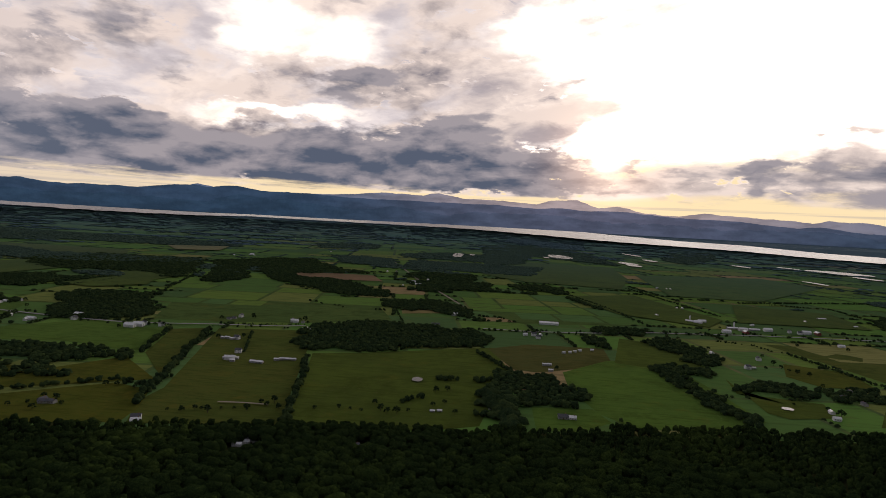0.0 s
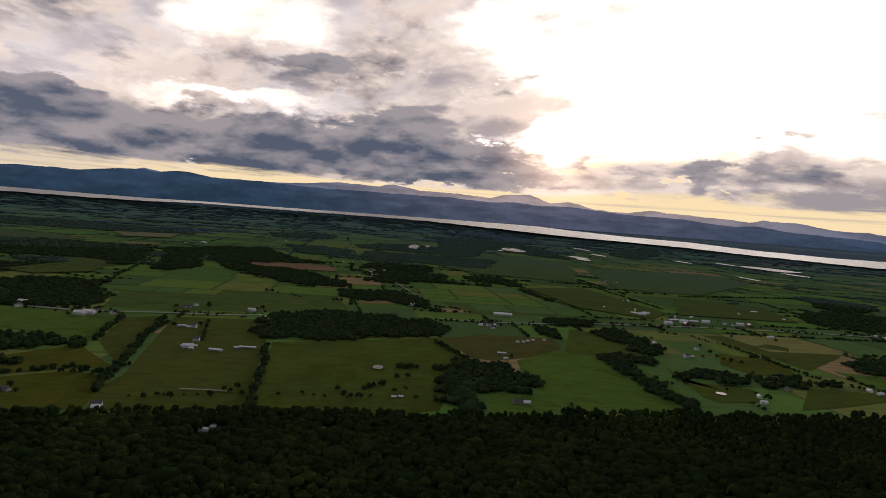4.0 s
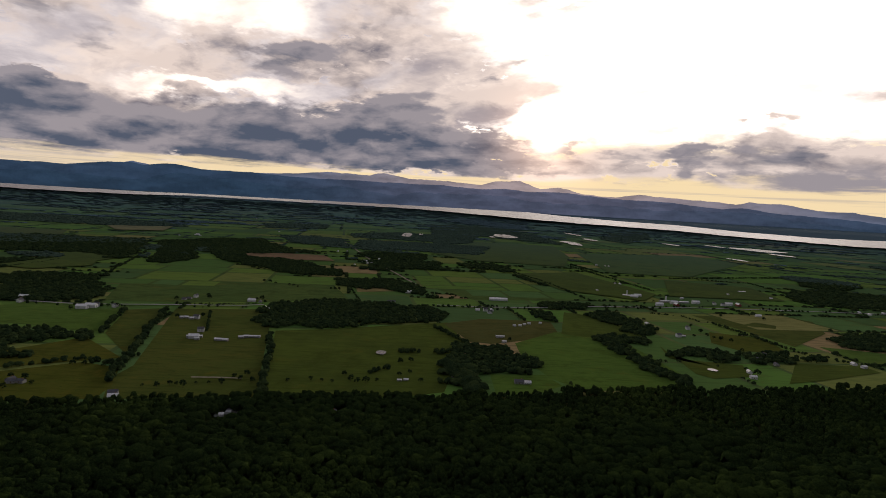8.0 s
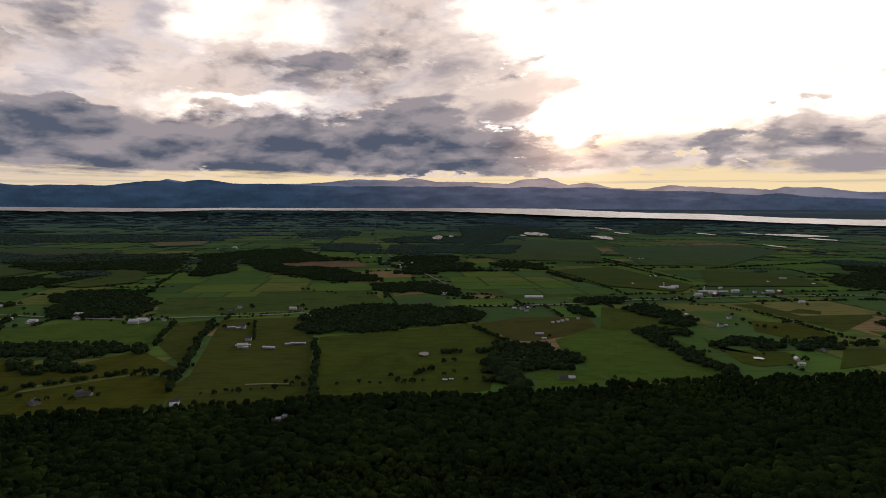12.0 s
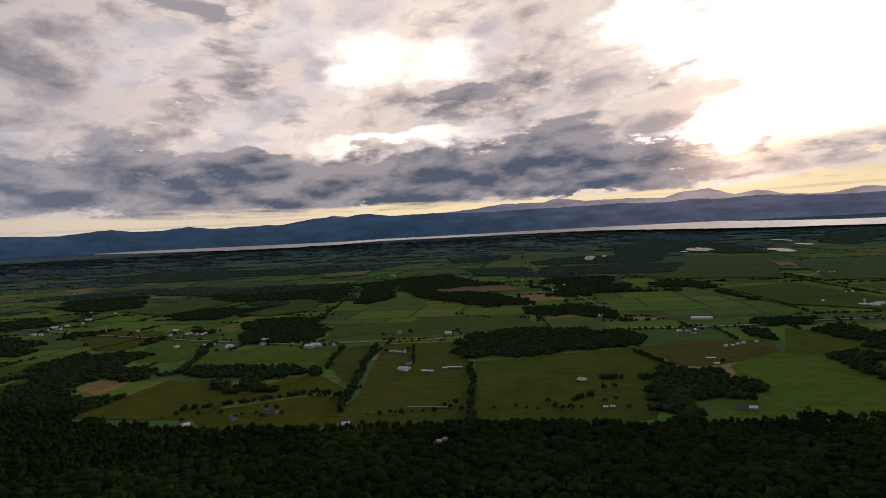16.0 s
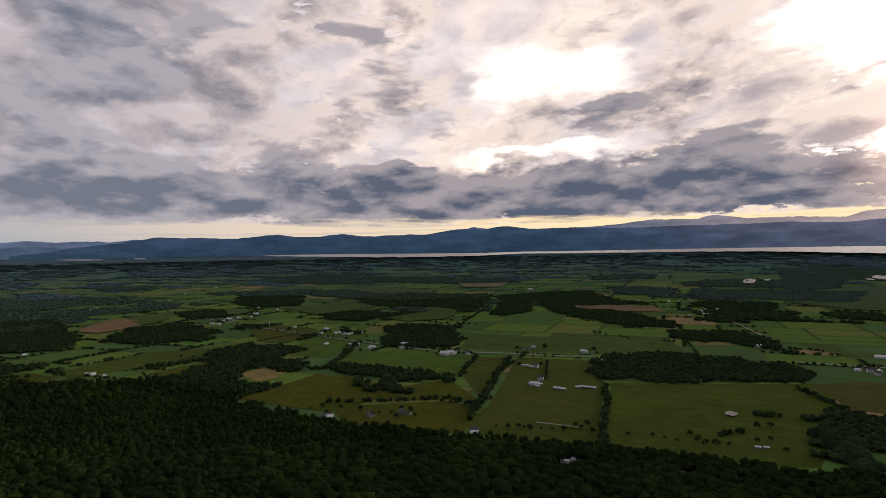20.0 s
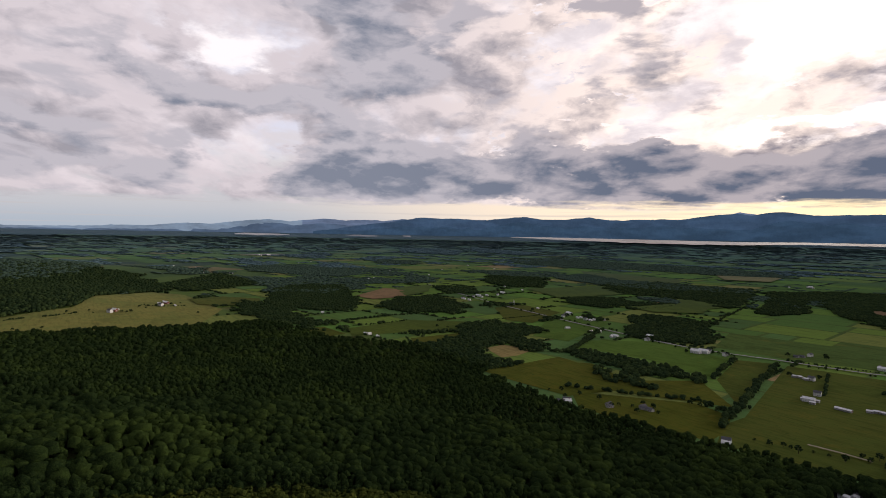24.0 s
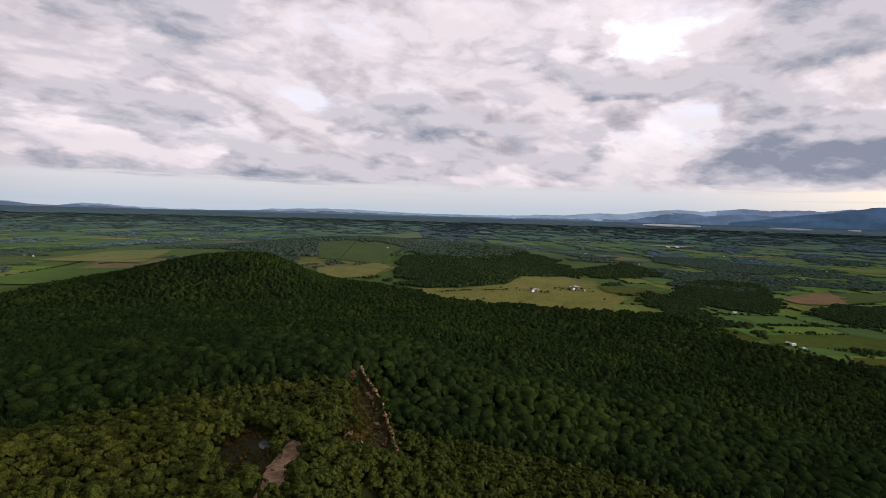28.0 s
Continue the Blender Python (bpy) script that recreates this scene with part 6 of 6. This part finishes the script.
building('farmhouse', -519, 1357, -8, 1.0)
building('house', -1406, 1627, -8, 1.0)
building('house', -1343, 1606, -8, 1.0)
building('house', -1325, 1659, 0, 1.0)
building('house', -1189, 1479, 80, 1.0)
building('house', -1166, 1439, 80, 1.0)
building('house', -1087, 1400, 90, 1.0)
building('house', -1264, 1401, 80, 1.0)
building('house', -1680, 1673, -8, 1.0)
building('barn', -1081, 1409, 0, 0.8)
building('farmhouse', -2264, 163, 30, 1.4)
building('farmhouse', -2417, 347, 30, 1.4)
building('red_barn', -2294, 180, 30, 1.0)
building('red_barn', -2489, 377, 30, 1.0)
building('house', -2412, 398, 12, 1.0)
building('house', -2549, 377, 12, 1.0)
building('house', -2354, 564, 0, 1.0)
building('house', -2192, 702, 0, 1.0)
building('house', -2195, 685, 100, 1.0)
building('house', -1989, 840, 80, 1.0)
building('house', -1491, 779, 100, 1.0)
building('house', -1444, 783, 0, 1.0)
building('house', -1503, 773, 12, 1.0)
building('house', -4770, 945, 0, 1.0)
building('house', -4327, 877, 100, 1.0)
building('house', -4108, 864, 90, 1.0)
building('house', -4217, 792, 0, 1.0)
building('house', -5027, 131, 12, 1.0)
building('house', -4982, 818, 100, 1.0)
building('house', -3649, -371, 100, 1.0)
building('house', -3574, -338, 0, 1.0)
building('house', -3613, -320, 0, 1.0)
building('house', -4103, 1033, -8, 1.0)
building('house', -4050, 1040, -8, 1.0)
building('house', -3338, 1739, 0, 1.0)
building('house', -3371, 1796, 100, 1.0)
building('large_barn', -7286, 2208, 0, 1.6)
building('large_barn', -7304, 2326, 0, 1.6)
building('cottage', -702, 779, 30, 1.2)
building('cottage', -699, 760, 30, 1.2)
building('cottage', -633, 816, 80, 1.0)
building('cottage', -580, 860, -8, 1.0)
building('cottage', -592, 858, 12, 1.0)
building('house', -420, 816, 20, 1.1)
building('house', -4074, 1572, -8, 1.0)
building('house', -5539, 2211, 12, 1.0)
building('house', -5343, 2007, -8, 1.0)
building('house', -3882, 3301, 90, 1.0)
building('house', -2869, 2899, 0, 1.0)
building('house', -6950, 4355, 12, 1.0)
building('house', -4453, 3439, 0, 1.0)
building('house', -3956, 2771, 0, 1.0)
building('house', -3469, 2312, 0, 1.0)
building('house', -4012, 2284, -8, 1.0)
building('house', -2503, 2214, -8, 1.0)
building('house', -2303, 2166, 0, 1.0)
building('house', -3091, -2784, 90, 1.0)
building('house', -2958, -2834, 100, 1.0)
building('house', -3074, -2714, 12, 1.0)
building('house', -5574, -3228, -8, 1.0)
building('house', -5501, -3116, 12, 1.0)
building('house', -4951, -3230, 90, 1.0)
building('house', -3736, -709, 80, 1.0)
building('house', -3661, -381, 0, 1.0)
building('house', -3632, -350, 12, 1.0)
building('house', -7340, -3199, 12, 1.0)
building('house', -6897, -2931, 12, 1.0)
building('house', -2492, 352, 90, 1.0)
building('house', -5507, -2654, 100, 1.0)
church(-1833, 1663)
silo(813, 2158)
silo(924, 2057)
silo(-2327, 195)
lone_tree(-604, 1653, 14)
lone_tree(-591, 1627, 14)
lone_tree(-1478, 1654, 17)
lone_tree(-1400, 1676, 15)
lone_tree(-1310, 1659, 14)
lone_tree(-1326, 1623, 16)
lone_tree(-1030, 1468, 17)
lone_tree(-983, 1458, 15)
lone_tree(-835, 1389, 16)
lone_tree(-777, 1446, 15)
lone_tree(-780, 1472, 11)
lone_tree(-752, 1446, 15)
lone_tree(-666, 1585, 17)
lone_tree(-563, 1353, 15)
lone_tree(-514, 1382, 13)
lone_tree(-462, 1642, 14)
lone_tree(-447, 1646, 16)
lone_tree(-427, 1604, 16)
lone_tree(-440, 1945, 16)
lone_tree(-424, 1936, 12)
lone_tree(-405, 1915, 13)
lone_tree(-542, 1999, 14)
lone_tree(-519, 1991, 13)
lone_tree(-494, 1970, 15)
lone_tree(-291, 1904, 13)
lone_tree(-276, 1895, 15)
lone_tree(-263, 1898, 13)
lone_tree(-322, 2906, 11)
lone_tree(-224, 2877, 17)
lone_tree(121, 1902, 14)
lone_tree(130, 1891, 15)
lone_tree(112, 1902, 13)
lone_tree(-65, 1658, 11)
lone_tree(202, 1677, 14)
lone_tree(219, 1705, 15)
lone_tree(234, 1725, 15)
lone_tree(243, 1662, 16)
lone_tree(223, 1282, 12)
lone_tree(96, 1085, 11)
lone_tree(1, 1069, 16)
lone_tree(-19, 1059, 16)
lone_tree(668, 1619, 13)
lone_tree(652, 1493, 14)
lone_tree(783, 1566, 13)
lone_tree(770, 1482, 16)
lone_tree(767, 1442, 13)
lone_tree(773, 1418, 15)
lone_tree(783, 1402, 16)
lone_tree(803, 1391, 13)
lone_tree(724, 1425, 16)
lone_tree(777, 1295, 14)
lone_tree(805, 1256, 11)
lone_tree(796, 1213, 15)
lone_tree(686, 1122, 11)
lone_tree(690, 1090, 16)
lone_tree(638, 1142, 11)
lone_tree(922, 1265, 13)
lone_tree(956, 1257, 13)
lone_tree(1303, 1938, 16)
lone_tree(1200, 1990, 14)
lone_tree(1088, 2068, 13)
lone_tree(854, 2001, 15)
lone_tree(795, 1936, 15)
lone_tree(968, 1750, 13)
lone_tree(1088, 1799, 12)
lone_tree(1127, 1845, 13)
lone_tree(1099, 1737, 12)
lone_tree(-2012, -29, 12)
lone_tree(-2013, -137, 16)
lone_tree(-2001, -98, 12)
lone_tree(-1954, -86, 16)
lone_tree(-1930, -48, 14)
lone_tree(-2262, 199, 12)
lone_tree(-2245, 213, 12)
lone_tree(-2259, 227, 16)
lone_tree(-2389, 269, 13)
lone_tree(-2352, 287, 10)
lone_tree(-2401, 329, 16)
lone_tree(-2450, 390, 16)
lone_tree(-2484, 429, 10)
lone_tree(-2174, 434, 14)
lone_tree(-2287, 37, 15)
lone_tree(-2300, 103, 15)
lone_tree(-2252, 112, 11)
lone_tree(-1507, 1038, 12)
lone_tree(-1418, 1123, 14)
lone_tree(-1402, 1133, 11)
lone_tree(-1469, 1054, 15)
lone_tree(-1643, 1605, 16)
lone_tree(-1612, 1669, 12)
lone_tree(-1462, 1640, 11)
lone_tree(-1412, 1618, 12)
lone_tree(-1340, 1586, 11)
lone_tree(-1305, 1595, 15)
lone_tree(-1233, 1574, 13)
lone_tree(-1038, 1453, 15)
lone_tree(-1038, 1485, 15)
lone_tree(-1988, 1510, 10)
lone_tree(-2055, 1606, 10)
lone_tree(-2104, 1776, 14)
lone_tree(-610, 881, 12)
lone_tree(-561, 855, 12)
lone_tree(-585, 829, 15)
lone_tree(-719, 793, 16)
lone_tree(-679, 767, 11)
lone_tree(-111, 968, 12)
lone_tree(-96, 938, 15)
lone_tree(-84, 928, 15)
lone_tree(-125, 928, 10)
lone_tree(-143, 932, 9)
lone_tree(-197, 922, 11)
lone_tree(-162, 935, 14)
lone_tree(-70, 933, 14)
lone_tree(-53, 944, 10)
lone_tree(-17, 979, 13)
lone_tree(1, 997, 12)
lone_tree(21, 950, 11)
lone_tree(-359, 882, 10)
lone_tree(-344, 871, 15)
lone_tree(-332, 890, 9)
lone_tree(-314, 895, 9)
lone_tree(-294, 894, 13)
lone_tree(-285, 928, 10)
lone_tree(-272, 918, 11)
lone_tree(-268, 939, 15)
lone_tree(-251, 911, 15)
lone_tree(-368, 879, 15)
lone_tree(-383, 868, 13)
lone_tree(-404, 867, 10)
lone_tree(-633, 821, 15)
lone_tree(-628, 835, 11)
lone_tree(-611, 851, 11)
lone_tree(-675, 839, 15)
lone_tree(-715, 829, 15)
lone_tree(-752, 818, 14)
lone_tree(-769, 801, 9)
lone_tree(-583, 873, 15)
lone_tree(-563, 956, 13)
lone_tree(-547, 962, 11)
lone_tree(-512, 955, 13)

patchwork()
far_woods()
wooded_hill(-3300, -30, 1150, 520, 15, "low hill covered with dark green woodland")
wooded_hill(-4282, -1073, 1000, 800, 26, "distant wooded hill, dark blue-green")
wooded_hill(-4493, -426, 900, 700, 26, "distant wooded hill, dark blue-green")

# ---- the brow of the cliff, the ledge and the pool ----
BRUSH = material("brown_brush", (0.100, 0.066, 0.028), (0.042, 0.042, 0.015), 0.10, 0.9, 0.9, 0.6, fleck=(0.16, 0.11, 0.06))
BUSH = material("bush_leaves", (0.052, 0.056, 0.013), (0.030, 0.042, 0.009), 0.05, 0.8, 0.8, 0.9, tint=(0.105, 0.062, 0.020), gloss=0.0)
REED = material("marsh_grass", (0.032, 0.034, 0.010), (0.017, 0.019, 0.006), 0.10, 0.9, 0.9, 0.9, fleck=(0.08, 0.07, 0.02))


def rough_sheet(name, corners, mat, lift, bumps, label, category):
    """Uneven ground laid over the land inside an outline."""
    bm = cut_sheet(corners, 3.5, lift)
    for v in bm.verts:
        if not v.is_boundary:
            v.co.z += bumps * (noise.noise(v.co / 7) + 0.6 * noise.noise(v.co / 3))
            v.co.x += 0.4 * bumps * noise.noise(v.co / 5 + Vector((9, 0, 0)))
        else:
            v.co.z -= 0.6
    return tagged(part(name, bm, mat), label, category, "", "structure")


rough_sheet("ground_brush_slope", SHOULDER, BRUSH, 1.0, 1.2, "brown brushy slope above the cliff edge", "slope")
rough_sheet("rock_ledge", LEDGE, ROCK, 1.2, 0.9, "bare pale brown rock ledge on the ridge top", "rock")
rough_sheet("ground_marsh", MARSH, REED, 0.6, 0.4, "dark boggy ground with brown reeds round a pool", "marsh")
tagged(part("water_pool", cut_sheet([(-310, -144), (-307, -139), (-301, -136), (-297, -139), (-299, -142), (-304, -145)], 6, 1.3), POND), "small dark pool among reeds on the ridge", "pool", "", "structure")
tagged(part("water_pool_small", cut_sheet([(-272, -139), (-266, -133), (-260, -134), (-262, -140)], 6, 1.3), POND), "tiny pool in the bog on the ridge", "pool", "", "structure")


def outcrop(x, y, long, wide, high, turn, seed):
    """A broken, sharp-edged block of pale rock."""
    rng = random.Random(seed)
    bm = bmesh.new()
    for i in range(18):
        p = Vector((rng.gauss(0, 1), rng.gauss(0, 1), rng.gauss(0, 1))).normalized() * rng.uniform(0.75, 1.1)
        taper = 1.0 - 0.1 * max(p.z, 0.0)
        bm.verts.new((p.x * long * taper, p.y * wide * taper, p.z * high))
    hull = bmesh.ops.convex_hull(bm, input=bm.verts)
    bmesh.ops.delete(bm, geom=[g for g in hull["geom_interior"] if isinstance(g, bmesh.types.BMVert)], context="VERTS")
    ob = part("rock_outcrop", bm, ROCK)
    ob.matrix_basis = pose(x, y, land(x, y) + 0.2 * high, rng.uniform(-12, 12), rng.uniform(-12, 12), turn)
    tagged(ob, "pale brown broken rock on the cliff edge", "rock", "rocks on the cliff edge")


rocks = random.Random(12)
for i in range(240):
    f = i / 239
    x = -604 + 270 * f + rocks.uniform(-3, 3)
    y = float(np.interp(x, RIM_X, RIM_Y)) + rocks.uniform(-7, 5)
    if math.sin(i * 0.7) + 0.7 * math.sin(i * 0.21 + 1) > -0.7:
        outcrop(x, y, rocks.uniform(2.0, 5.5), rocks.uniform(0.8, 2.0), rocks.uniform(0.7, 2.0), rocks.uniform(0, 38), i)
for x, y, size in ((-592, -157, 7), (-585, -153, 5), (-575, -150, 4), (-528, -127, 6), (-520, -120, 6), (-505, -118, 5), (-478, -105, 6), (-462, -103, 5), (-400, -112, 8),
                   (-408, -114, 6), (-416, -118, 5), (-396, -107, 6), (-388, -103, 5), (-382, -99, 6), (-374, -92, 6), (-368, -86, 6), (-362, -82, 5), (-480, -143, 6), (-472, -141, 4), (-352, -98, 6), (-345, -92, 6), (-340, -82, 5), (-338, -73, 5)):
    for j in range(4):
        part_size = size * rocks.uniform(0.45, 0.9)
        outcrop(x + rocks.uniform(-4, 4), y + rocks.uniform(-2.5, 2.5), part_size, part_size * rocks.uniform(0.5, 0.9), part_size * rocks.uniform(0.4, 0.9), rocks.uniform(-30, 60), int(x) * 7 + j)


for i in range(46):
    x, y = rocks.uniform(-316, -238), rocks.uniform(-131, -105)
    if inside(x, y, LEDGE):
        outcrop(x, y, rocks.uniform(2.0, 5.5), rocks.uniform(0.9, 2.4), rocks.uniform(0.9, 2.0), rocks.uniform(-20, 25), 900 + i)


def bushes():
    rng = random.Random(8)
    on_slope, reeds = [], []
    while len(on_slope) < 620:
        x, y = rng.uniform(-610, -300), rng.uniform(-172, -52)
        if inside(x, y, SHOULDER):
            rim = abs(y - float(np.interp(x, RIM_X, RIM_Y)))
            if rim > 5 or rng.random() < 0.3:
                on_slope.append((x, y, rng.uniform(1.4, 3.2) + (rng.uniform(0, 3.5) if rim > 16 else 0), rng.uniform(0.9, 1.5), rng.random()))
    while len(reeds) < 260:
        x, y = rng.uniform(-340, -235), rng.uniform(-182, -105)
        if inside(x, y, MARSH) and math.hypot(x + 305, y + 144) > 9 or (inside(x, y, LEDGE) and rng.random() < 0.12):
            reeds.append((x, y, rng.uniform(0.8, 2.6), rng.uniform(0.8, 1.4), rng.random()))
    forest("brush", on_slope, FINE, BUSH, "low brown and olive bushes above the cliff", "bushes")
    forest("reeds", reeds, FINE, BUSH, "low brown reeds and bushes round the pool", "reeds")


bushes()
